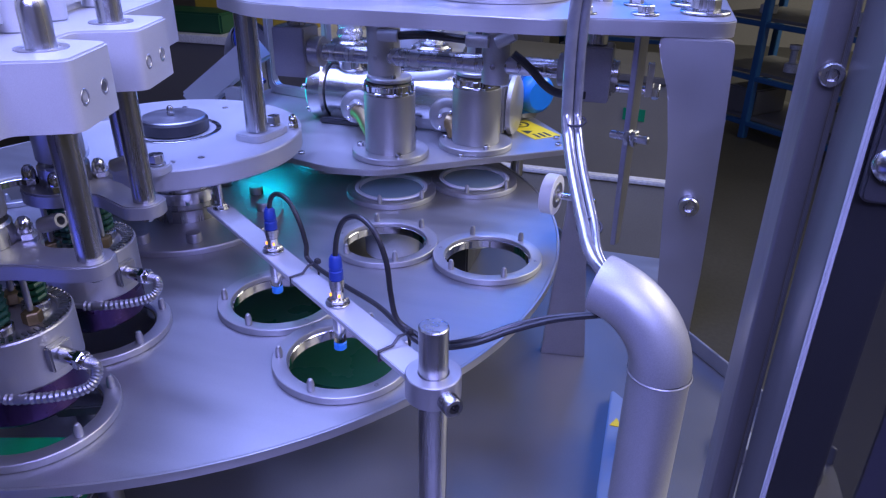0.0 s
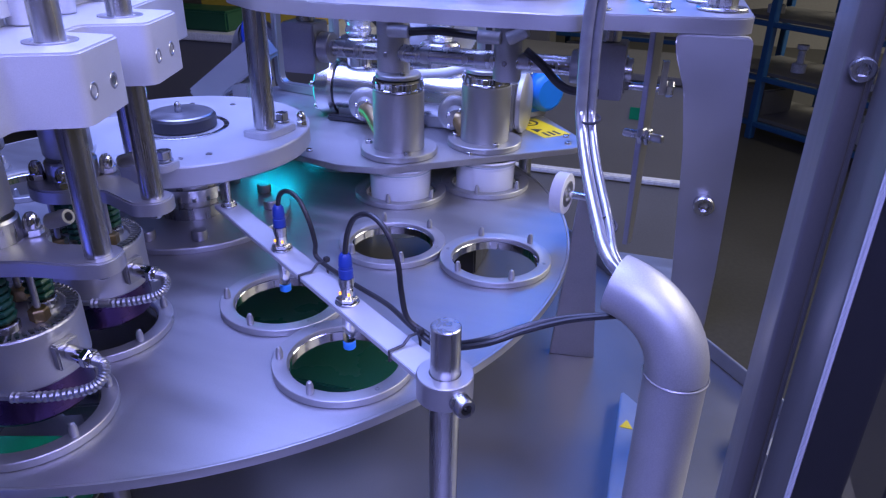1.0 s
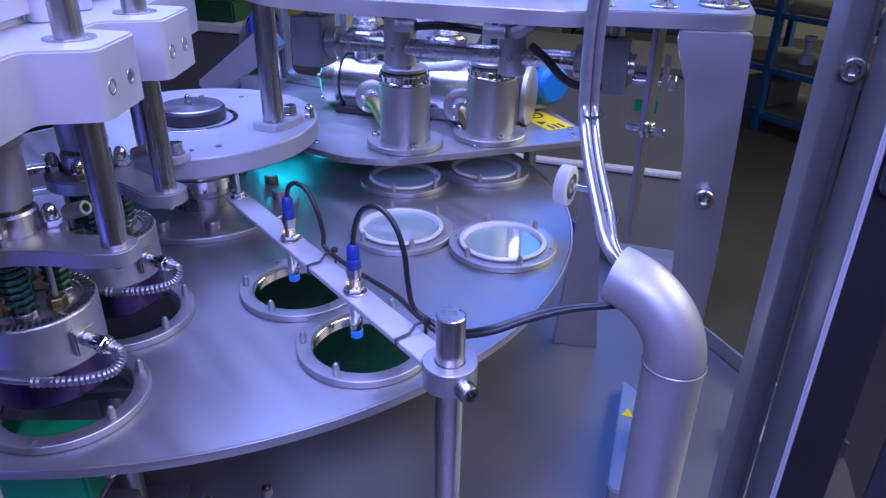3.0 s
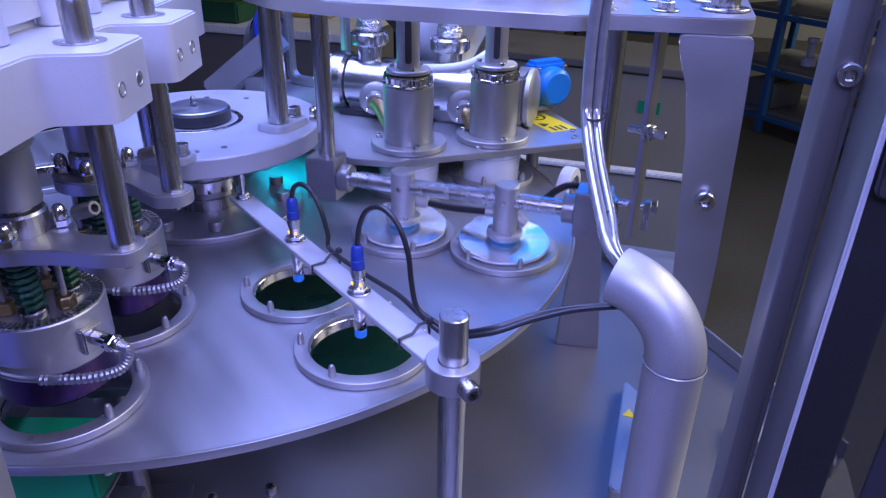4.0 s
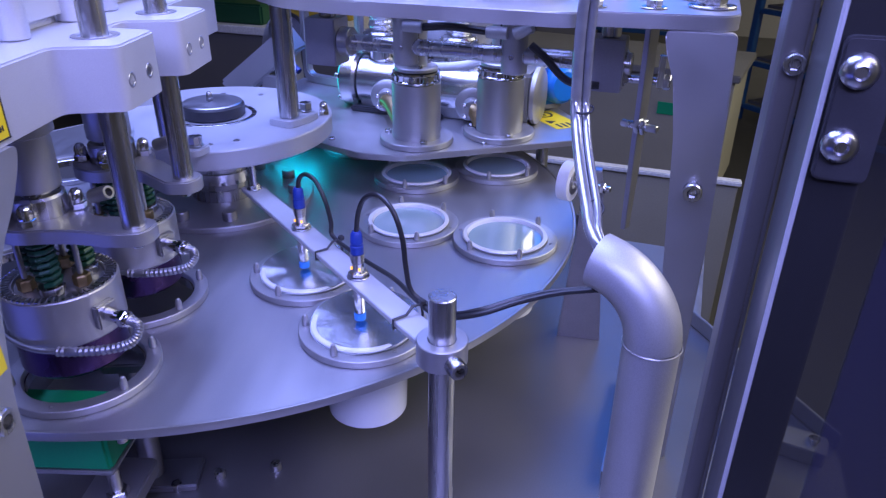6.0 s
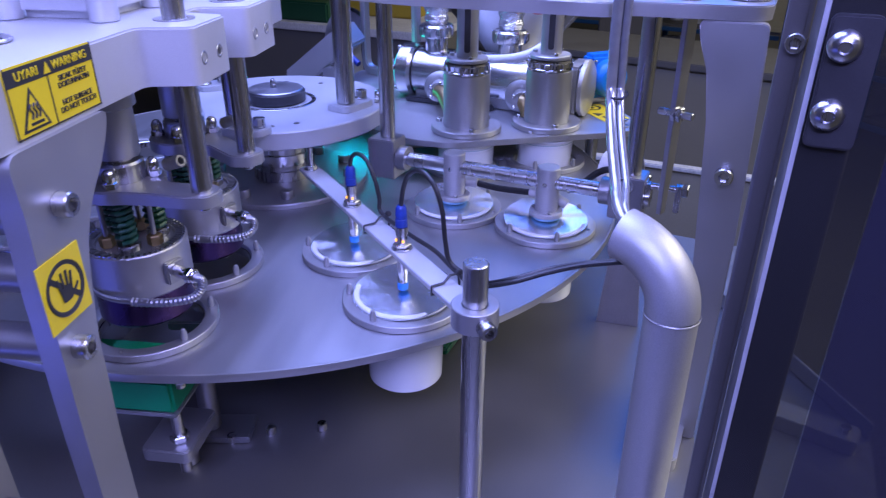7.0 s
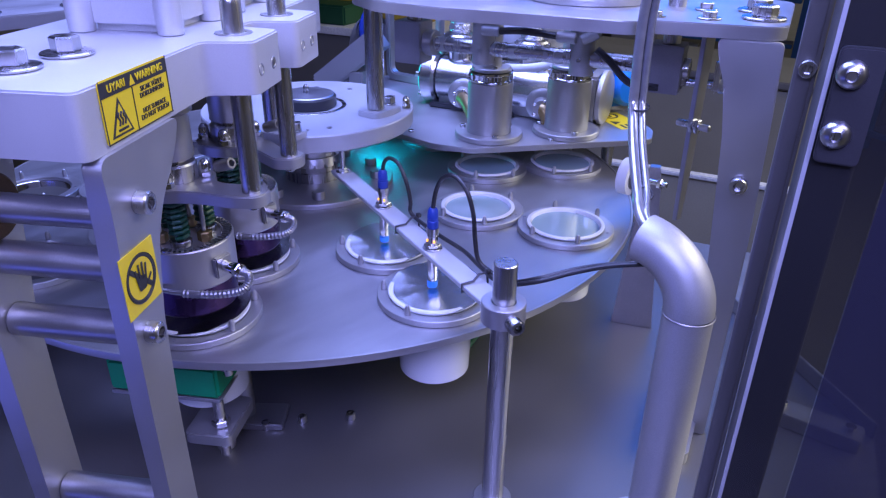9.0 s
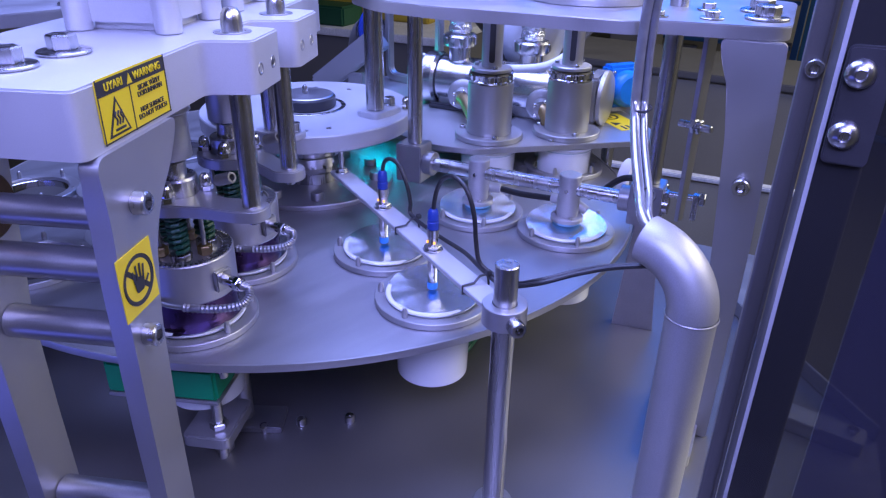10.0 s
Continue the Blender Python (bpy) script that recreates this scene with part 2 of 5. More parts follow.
def at(x, y, z, rx=0, ry=0, rz=0):
    return pose(x, y, z, rx, ry, rz)


def station(k):
    """The frame of station k: x runs outward from the axis, z from the table's top."""
    return pose(0, 0, Z, 0, 0, STEP * (k - 1))


def polar(r, k):
    a = radians(STEP * (k - 1))
    return r * math.cos(a), r * math.sin(a)


# ---- hall ----
HX0, HX1, HY0, HY1, HZ = -6.0, 5.5, -4.5, 7.5, 4.0


def setting(name, lo, hi, material, label):
    return solo(name, box(lo, hi, 0), material, label, name.split("_")[0], kind="structure")


setting("floor", (HX0, HY0, -0.1), (HX1, HY1, 0), CONCRETE, "dark grey-brown concrete factory floor")
setting("ceiling", (HX0, HY0, HZ), (HX1, HY1, HZ + 0.1), PLASTER, "dim hall ceiling")
setting("wall_north", (HX0, HY1, 0), (HX1, HY1 + 0.1, HZ), PLASTER, "dim grey-brown hall wall")
setting("wall_south", (HX0, HY0 - 0.1, 0), (HX1, HY0, HZ), PLASTER, "dim grey-brown hall wall")
setting("wall_west", (HX0 - 0.1, HY0, 0), (HX0, HY1, HZ), PLASTER, "dim grey-brown hall wall")
setting("wall_east", (HX1, HY0, 0), (HX1 + 0.1, HY1, HZ), PLASTER, "dim grey-brown hall wall")
# ---- machine base ----
DZ = -0.17


def machine_base():
    t = thing("filling_machine", "stainless steel machine deck on a closed base cabinet", "machine", at(0, 0, Z), kind="")
    deck = [(0.765, -0.70), (0.765, -0.04), (0.765, -0.02), (0.40, 0.455), (-0.75, 0.58), (-0.75, -0.70)]
    part("deck", prism(rounded(deck, 0.02), DZ - 0.012, DZ, e=0.001), DECK, t)
    part("cabinet", box((-0.70, -0.66, -Z + 0.06), (0.62, 0.45, DZ - 0.013), 0.004), SHEET, t)
    # upstand along the slanted edge
    a, b = Vector((0.765, -0.02, 0)), Vector((0.40, 0.455, 0))
    ang = math.degrees(math.atan2(b.y - a.y, b.x - a.x))
    part("upstand", box((0, -0.004, DZ + 0.001), ((b - a).length, 0, DZ + 0.022), 0.0008, at(a.x - 0.004, a.y - 0.004, 0, 0, 0, ang)), SHEET, t, "folded edge of the deck")
    for x, y in ((-0.62, -0.58), (0.54, -0.58), (0.54, 0.37), (-0.62, 0.37)):
        part("foot", rod(0.03, -Z, -Z + 0.059, m=at(x, y, 0)), DARKSTEEL, t)
    # Added plate; its colour stands in for green reflected by the deck
    part("green_reflection_plate", box((-0.06, -0.075, DZ + 0.0005), (0.285, 0.20, DZ + 0.012), 0.002), GREEN_REFLECTION, t, "added dark green plate standing in for the deck's green reflection")
    part("lift_housing", box((0.235, 0.26, DZ + 0.0005), (0.292, 0.36, -0.105), 0.003), BLACK_P, t, "black housing of the cup lift")
    part("lift_column", rod(0.011, DZ + 0.0005, -0.06, 24, at(0.075, 0.355, 0)), DARKSTEEL, t)
    part("edge_bracket", prism(rounded([(-0.050, -0.016), (0.050, -0.016), (0.050, 0.016), (-0.050, 0.016)], 0.006), DZ + 0.0005, DZ + 0.018, e=0.001, m=at(0.700, -0.035, 0, 0, 0, -10)), SHEET, t, "small bolted bracket on the deck")
    for d in (-0.036, 0.036):
        part("bracket_screw", cap_screw(0.006, 0.006, at(0.700, -0.035, DZ + 0.0182, 0, 0, -10) @ at(d, 0, 0)), STEEL, t)
    for x, y in ((0.170, -0.285), (0.217, -0.256), (0.140, -0.313), (0.10, -0.17), (0.0, -0.30)):
        part("deck_screw", cap_screw(0.0055, 0.008, at(x, y, DZ)), STEEL, t)
    return t


machine_base()


# ---- turntable ----
def cup_ring_mesh():
    bm = lathe([(0.0468, -0.007), (0.0468, 0.0050), (0.0476, 0.0064), (0.0495, 0.0070), (0.0594, 0.0070), (0.06, 0.0064), (0.06, 0.0006), (0.0525, 0.0006), (0.0525, -0.007), (0.0468, -0.007)], 56)
    return finish(bm, "cup_ring", BLASTED)


def pin_mesh():
    return finish(lathe([(0.0031, 0.0071), (0.0031, 0.0130), (0.0020, 0.0172), (0.0010, 0.0180), (0, 0.0180)], 14), "pin", BLASTED)


def turntable():
    t = thing("turntable", "round stainless steel indexing table with ten pairs of cup holders", "turntable", at(0, 0, Z))
    holes = [loop2d(polar(r, k), 0.0535, 36) for k in range(10) for r in (R_IN, R_OUT)]
    R = 0.4520
    part("table_top", prism(loop2d((0, 0), R, 160), -0.005, 0, holes, 0.0002), SHEET, t, "brushed steel table top")
    part("rim", lathe([(R + 0.0004, -0.0075), (R + 0.003, -0.007), (R + 0.0034, -0.001), (R + 0.003, 0.0008), (R + 0.0016, 0.0010), (R + 0.0004, 0.0004), (R + 0.0004, -0.0075)], 160), BLASTED, t, "smooth rim of the table")
    part("under_ring", ring(0.425, 0.437, -0.014, -0.0055, 96), DARKSTEEL, t)
    bm = lathe([(0, 0.0004), (0.1145, 0.0004), (0.1150, 0.006), (0.1140, 0.0072), (0, 0.0072)], 72)
    part("hub_flange", bm, BLASTED, t, "flat round hub flange")
    rm, pm = cup_ring_mesh(), pin_mesh()
    for k in range(10):
        for r in (R_IN, R_OUT):
            o = new("cup_ring", rm)
            o.parent = t
            x, y = polar(r, k)
            o.matrix_basis = at(x, y, 0, 0, 0, STEP * (k - 1))
            for a in (58, 122, 238, 302):
                p = new("locating_pin", pm)
                p.parent = o
                p.matrix_basis = at(0.0535 * math.cos(radians(a)), 0.0535 * math.sin(radians(a)), 0)
            p = new("liner", liner_mesh)
            p.parent = o
            for a in (0, 180):
                p = new("countersunk_screw", screw_mesh)
                p.parent = o
                p.matrix_basis = at(0.0535 * math.cos(radians(a)), 0.0535 * math.sin(radians(a)), 0.0072)
    for k in range(10):
        a = radians(57 + 36 * k)
        part("hub_bolt", lathe([(0, 0.0073), (0.0085, 0.0073), (0.0088, 0.0080), (0.0088, 0.0165), (0.0078, 0.0180), (0, 0.0180)], 20, at(0.092 * math.cos(a), 0.092 * math.sin(a), 0)), DARKSTEEL, t, "dark round bolt head")
    for a in range(0, 360, 36):
        bm = rod(0.0045, -0.03, -0.0056, 14, at(0.43 * math.cos(radians(a + 6)), 0.43 * math.sin(radians(a + 6)), 0))
        hexa(0.0065, -0.024, -0.0145, at(0.43 * math.cos(radians(a + 6)), 0.43 * math.sin(radians(a + 6)), 0), bm)
        part("rim_bolt", bm, STEEL, t)
    return t


liner_mesh = finish(ring(0.0454, 0.0467, -0.0068, 0.0024, 56), "liner", CHROME)
screw_mesh = finish(lathe([(0.0022, 0), (0.0020, 0.0004), (0.0011, 0.0003), (0.0009, -0.0006), (0, -0.0006)], 12), "countersunk_screw", DARKSTEEL)
table = turntable()


def centre_column():
    t = thing("centre_column", "steel centre column with a round upper plate and guide posts", "column", at(0, 0, Z))
    part("column", lathe([(0, 0.0075), (0.040, 0.0075), (0.040, 0.022), (0.0385, 0.023), (0.0385, 0.0875), (0, 0.0875)], 48), STEEL, t)
    part("band", ring(0.0386, 0.0415, 0.030, 0.045), CHROME, t)
    part("round_plate", lathe([(0, 0.088), (0.1435, 0.088), (0.145, 0.0895), (0.145, 0.1085), (0.1438, 0.110), (0, 0.110)], 96), ALU, t, "thick pale round plate")
    part("seat_ring", ring(0.046, 0.052, 0.1102, 0.1112), STEEL, t)
    part("black_cap", lathe([(0, 0.1103), (0.037, 0.1103), (0.0385, 0.112), (0.0385, 0.1235), (0.0365, 0.126), (0, 0.126)], 48), BLACK_P, t, "black plastic disc cap")
    part("cap_plate", lathe([(0, 0.1262), (0.0360, 0.1262), (0.0345, 0.1275), (0.012, 0.1290), (0, 0.1290)], 48), DARKSTEEL, t, "shallow metal cone on the cap")
    part("spindle_screw", acorn_nut(0.0045, at(0.0, -0.004, 0.1291)), STEEL, t)
    for x, y in ((0.105, 0.006), (0.042, -0.128), (-0.11, 0.03), (-0.06, -0.10)):
        a = math.atan2(y, x)
        post = part("guide_post", rod(0.0120, 0.118, 0.62, m=at(x, y, 0)), STEEL, t, "round polished guide post")
        foot = prism(rounded([(-0.021, -0.019), (0.016, -0.019), (0.040, -0.014), (0.040, 0.014), (0.016, 0.019), (-0.021, 0.019)], 0.012), 0.1102, 0.1176, e=0.001, m=at(x, y, 0, 0, 0, math.degrees(a) + 75))
        part("post_foot", foot, ALU, post)
        part("foot_bolt", hex_bolt(0.008, 0.011, at(x + 0.029 * math.cos(a + radians(75)), y + 0.029 * math.sin(a + radians(75)), 0.1178), washer=0.62), STEEL, post)
    part("acorn", acorn_nut(0.0065, at(0.126, 0.052, 0.1103)), CHROME, t)
    for x, y in ((0.085, -0.075), (0.02, -0.085), (0.066, -0.098), (-0.05, 0.09), (0.0, 0.105)):
        part("plate_screw", lathe([(0, 0.1102), (0.0036, 0.1102), (0.0034, 0.1110), (0.0016, 0.1110), (0.0014, 0.1104), (0, 0.1104)], 14, at(x, y, 0)), DARKSTEEL, t)
    return t


centre_column()


# ---- cups and foil lids ----
def cup_mesh():
    pr = [(0, -0.080), (0.036, -0.080), (0.0375, -0.0785), (0.0405, 0.004), (0.0415, 0.0075), (0.0452, 0.0128), (0.0482, 0.0130), (0.0488, 0.0143), (0.0480, 0.0156), (0.0440, 0.0156), (0.0428, 0.0140), (0.0412, 0.006), (0.0405, 0.0020),
          (0.0395, 0.0008), (0.030, 0.0006), (0, 0.0004)]
    return finish(lathe(pr, 56), "cup", CUP_WHITE)


CUP = cup_mesh()
FILLING = finish(lathe([(0.0404, 0.0022), (0.0422, 0.0108), (0.0418, 0.0114), (0.030, 0.0112), (0, 0.0112)], 56), "liquid", LIQUID)
cups = {}
for slot in (2, 3, 4, 5):
    for r in (R_IN, R_OUT):
        cups[slot, r] = tagged(new("cup", CUP), "white plastic cup full of pale liquid in a turntable holder", "cup", "cups on the turntable")
        o = new("liquid", FILLING)
        o.parent = cups[slot, r]


def foil_mesh(seed):
    rnd = random.Random(seed)
    bm = bmesh.new()
    n, rings = 72, (0.006, 0.014, 0.022, 0.030, 0.038, 0.045, 0.0495)
    folds = [(rnd.uniform(0, 6.28), rnd.uniform(0.0003, 0.0010)) for _ in range(5)]

    def height(a, r):
        h = 0.0
        for c, d in folds:
            w = abs(math.atan2(math.sin(a - c), math.cos(a - c)))
            h += d * max(0, 1 - w / 0.35) * (r / 0.05) ** 1.5
        # one side stands up a little beyond a soft crease
        past = r * math.cos(a - 2.0 - 0.1 * (seed % 3)) - 0.003
        return h + 0.085 * max(0.0, past) - 0.10 * r * max(0.0, -math.cos(a - 2.0)) + 0.0002 * math.sin(9 * a + seed) * r / 0.05
    c0 = bm.verts.new((0, 0, 0))
    rows = []
    for r in rings:
        row = []
        for k in range(n):
            a = 2 * math.pi * k / n
            q = r + (0.006 * max(0, 1 - abs(math.atan2(math.sin(a - 2.4), math.cos(a - 2.4))) / 0.28) if r > 0.049 else 0)
            row.append(bm.verts.new((q * math.cos(a), q * math.sin(a), height(a, r))))
        rows.append(row)
    for k in range(n):
        bm.faces.new((c0, rows[0][k], rows[0][(k + 1) % n]))
        for a, b in zip(rows, rows[1:]):
            bm.faces.new((a[k], b[k], b[(k + 1) % n], a[(k + 1) % n]))
    back = bmesh.ops.extrude_face_region(bm, geom=bm.faces[:])["geom"]
    for v in back:
        if isinstance(v, bmesh.types.BMVert):
            v.co.z += 0.00025
    return finish(bm, "foil_lid", FOIL, 25)


foils = {}
for slot in (2, 3, 4):
    for r in (R_IN, R_OUT):
        foils[slot, r] = tagged(new("foil_lid", foil_mesh(slot * 10 + int(r * 30))), "silver embossed aluminium foil lid", "lid", "foil lids")


# ---- sensor bar ----
def sensor_bar():
    px, py = 0.412, -0.301
    t = thing("sensor_pole", "upright steel pole with a clamped flat sensor bar", "pole", at(0, 0, Z))
    part("pole", lathe([(0, DZ), (0.0103, DZ), (0.0103, 0.1022), (0.0095, 0.103), (0, 0.103)], 40, at(px, py, 0)), STEEL, t)
    part("pole_foot", rod(0.019, DZ + 0.0005, DZ + 0.010, 40, at(px, py, 0)), BLASTED, t)
    part("collar", ring(0.0105, 0.0195, 0.047, 0.066, m=at(px, py, 0)), BLASTED, t, "clamp collar on the pole")
    ang = math.degrees(math.atan2(-0.084 - py, 0.1076 - px))
    m = at(px, py, 0, 0, 0, ang)
    part("bar", box((0.0185, -0.0115, 0.0535), (0.386, 0.0115, 0.0585), 0.0006, m), ALU, t, "flat pale steel bar")
    pin = rod(0.0035, 0.0586, 0.0878, 16, m @ at(0.374, 0, 0))
    hexa(0.0065, 0.0587, 0.064, m @ at(0.374, 0, 0), pin)
    rod(0.0085, 0.0586, 0.0598, 20, m @ at(0.374, 0, 0), pin)
    part("hanger_bolt", pin, STEEL, t)
    part("clamp_screw", cap_screw(0.0072, 0.011, at(px + 0.0135, py - 0.0135, 0.0555, 90, 0, 45)), STEEL, t)
    return t, m


pole, BARM = sensor_bar()


def sensor(dist):
    """A barrel sensor through the bar, dist from the pole."""
    t = thing("sensor", "cylindrical chrome proximity sensor with blue face and blue plug", "sensor", at(0, 0, Z) @ BARM @ at(dist, 0, 0), group="sensors on the bar")
    part("barrel", rod(0.0052, 0.022, 0.073, 24), CHROME, t)
    part("face", rod(0.0054, 0.0145, 0.0218, 24), BLUE_TIP, t, "light blue sensing face")
    part("nut", hexa(0.0088, 0.0602, 0.064), STEEL, t)
    part("nut", hexa(0.0086, 0.0490, 0.0533), STEEL, t)
    part("washer", rod(0.0100, 0.0587, 0.0600), STEEL, t)
    part("coupling", lathe([(0, 0.0732), (0.0058, 0.0732), (0.0058, 0.076), (0.0064, 0.0765), (0.0064, 0.0815), (0, 0.0815)], 24), STEEL, t)
    part("plug", lathe([(0, 0.0817), (0.0058, 0.0817), (0.0058, 0.089), (0.0052, 0.0895), (0.0052, 0.0915), (0.0056, 0.092), (0.0050, 0.100), (0.0034, 0.1025), (0, 0.1025)], 20), BLUE_P, t, "blue cable plug")
    for a in (75, 165):
        part("led", box((-0.0012, -0.0010, 0.0665), (0.0012, 0.0010, 0.0690), 0.0003, at(0.0052 * math.cos(radians(a)), 0.0052 * math.sin(radians(a)), 0, 0, 0, a)), AMBER, t, "glowing amber indicator")
    return t


S1, S2 = 0.2485, 0.1295
sensor(S1)
sensor(S2)


def bar_point(d, side, z):
    return tuple(BARM @ Vector((d, side, z)))


def sensor_cable(d, drop, extra):
    if d > 0.2:
        pts = [bar_point(d, 0, 0.101), bar_point(d - 0.004, -0.001, 0.113), bar_point(d - 0.0151, -0.003, 0.120), bar_point(d - 0.0302, -0.006, 0.117), bar_point(d - 0.0420, -0.009, 0.100),
               bar_point(d - 0.0470, -0.011, 0.080), bar_point(d - 0.0504, -0.011, 0.066), bar_point(0.15, -0.015, 0.063), bar_point(0.10, -0.019, 0.064), bar_point(0.062, -0.016, 0.064)]
    else:
        pts = [bar_point(d, 0, 0.101), bar_point(d - 0.004, -0.001, 0.121), bar_point(d - 0.0134, -0.003, 0.137), bar_point(d - 0.0302, -0.006, 0.144), bar_point(d - 0.0487, -0.008, 0.137),
               bar_point(d - 0.0588, -0.010, 0.117), bar_point(d - 0.0620, -0.011, 0.092), bar_point(d - 0.0680, -0.012, 0.073), bar_point(drop, -0.012 - extra, 0.065)]
    pts += [bar_point(0.030, -0.018 - extra, 0.063), (0.432, -0.280 + extra, 0.079), (0.46, -0.268 + extra, 0.089), (0.490, -0.262 + extra * 0.5, 0.100), (0.530, -0.264, 0.113)]
    return solo("sensor_cable", tube(pts, 0.0022, 10, 7), BLACK, "thin black sensor cable tied along the bar", "cable", at(0, 0, Z), group="sensor cables")


sensor_cable(S1, 0.17, 0.0)
sensor_cable(S2, 0.050, 0.0065)


def cable_tie(m, rx, ry):
    t = solo("cable_tie", tube([(rx * math.cos(a), ry * math.sin(a), 0) for a in [2 * math.pi * k / 16 for k in range(17)]], 0.0011, 6, 2), BLACK_P, "black plastic cable tie", "cable tie", m, group="cable ties")
    return t


for d in (0.190, 0.050):
    loop = [(0.0, -0.0155), (0.0095, -0.0140), (0.0098, -0.0060), (0.0040, 0.0), (0.0038, 0.0122), (-0.0042, 0.0124), (-0.0044, -0.0150)]
    bm = tube([(-x, y, 0) for x, y in loop + loop[:1]], 0.0012, 6, 1)
    box((-0.0135, -0.0175, -0.0025), (-0.0090, -0.0125, 0.0025), 0.0008, None, bm)
    solo("cable_tie", bm, BLACK_P, "black plastic cable tie", "cable tie", at(0, 0, Z) @ BARM @ at(d, 0.0, 0.0562, 0, 90, 0), group="cable ties")


# ---- conduit pipe and wiring ----
def conduit_pipe():
    t = thing("conduit_pipe", "thick grey steel conduit pipe with an elbow", "pipe", at(0, 0, Z))
    x, y = 0.5580, -0.276
    part("upright", lathe([(0.0198, DZ), (0.0198, 0.0805), (0.0185, 0.0805)], 48, at(x, y, 0)), PIPE, t)
    part("weld_seam", lathe([(0.0204, 0.0797), (0.0209, 0.0805), (0.0209, 0.0813), (0.0204, 0.0820)], 48, at(x, y, 0)), PIPE, t)
    d = Vector((-0.93, 0.30, 0)).normalized()
    rb = 0.050
    pts = []
    for k in range(13):
        a = radians(80 * k / 12)
        pts.append(Vector((x, y, 0.0815)) + d * rb * (1 - math.cos(a)) + Vector((0, 0, rb * math.sin(a))))
    end = (d * math.sin(radians(80)) + Vector((0, 0, math.cos(radians(80)))))
    pts.append(pts[-1] + end * 0.006)
    bm = tube(pts, 0.0198, 40, 1, hollow=True)
    tube(list(reversed(pts)), 0.0185, 40, 1, bm, hollow=True)
    part("elbow", bm, PIPE, t)
    part("foot_flange", rod(0.045, DZ + 0.0005, DZ + 0.008, 40, at(x, y, 0)), PIPE, t)
    return t


conduit_pipe()


def wiring():
    for k, (off, r, material) in enumerate((((0, 0), 0.0046, LINER), ((0.0078, 0.003), 0.0034, LINER), ((0.0035, 0.0075), 0.0026, BLACK))):
        ox, oy = off
        pts = [(0.478 + ox, -0.146 + oy, 0.40), (0.468 + ox, -0.139 + oy, 0.300), (0.466 + ox, -0.136 + oy, 0.262), (0.467 + ox, -0.135 + oy, 0.22), (0.469 + ox, -0.14 + oy, 0.20),
               (0.478 + ox, -0.165 + oy, 0.175), (0.493 + ox, -0.205 + oy, 0.150), (0.506 + ox * 0.6, -0.240, 0.138), (0.535, -0.262, 0.120)]
        solo("hose", tube(pts, r, 14, 8), material, ("shiny clear plastic sleeve over wires", "thin clear plastic sleeve beside a thicker one", "black air hose tied to clear sleeves")[k], "hose", at(0, 0, Z), group="hoses into the conduit")
    cable_tie(at(0.474, -0.138, Z + 0.203, 20, 0, 0), 0.0085, 0.0070)
    cable_tie(at(0.499, -0.209, Z + 0.147, 40, 0, 0), 0.0085, 0.0070)


wiring()


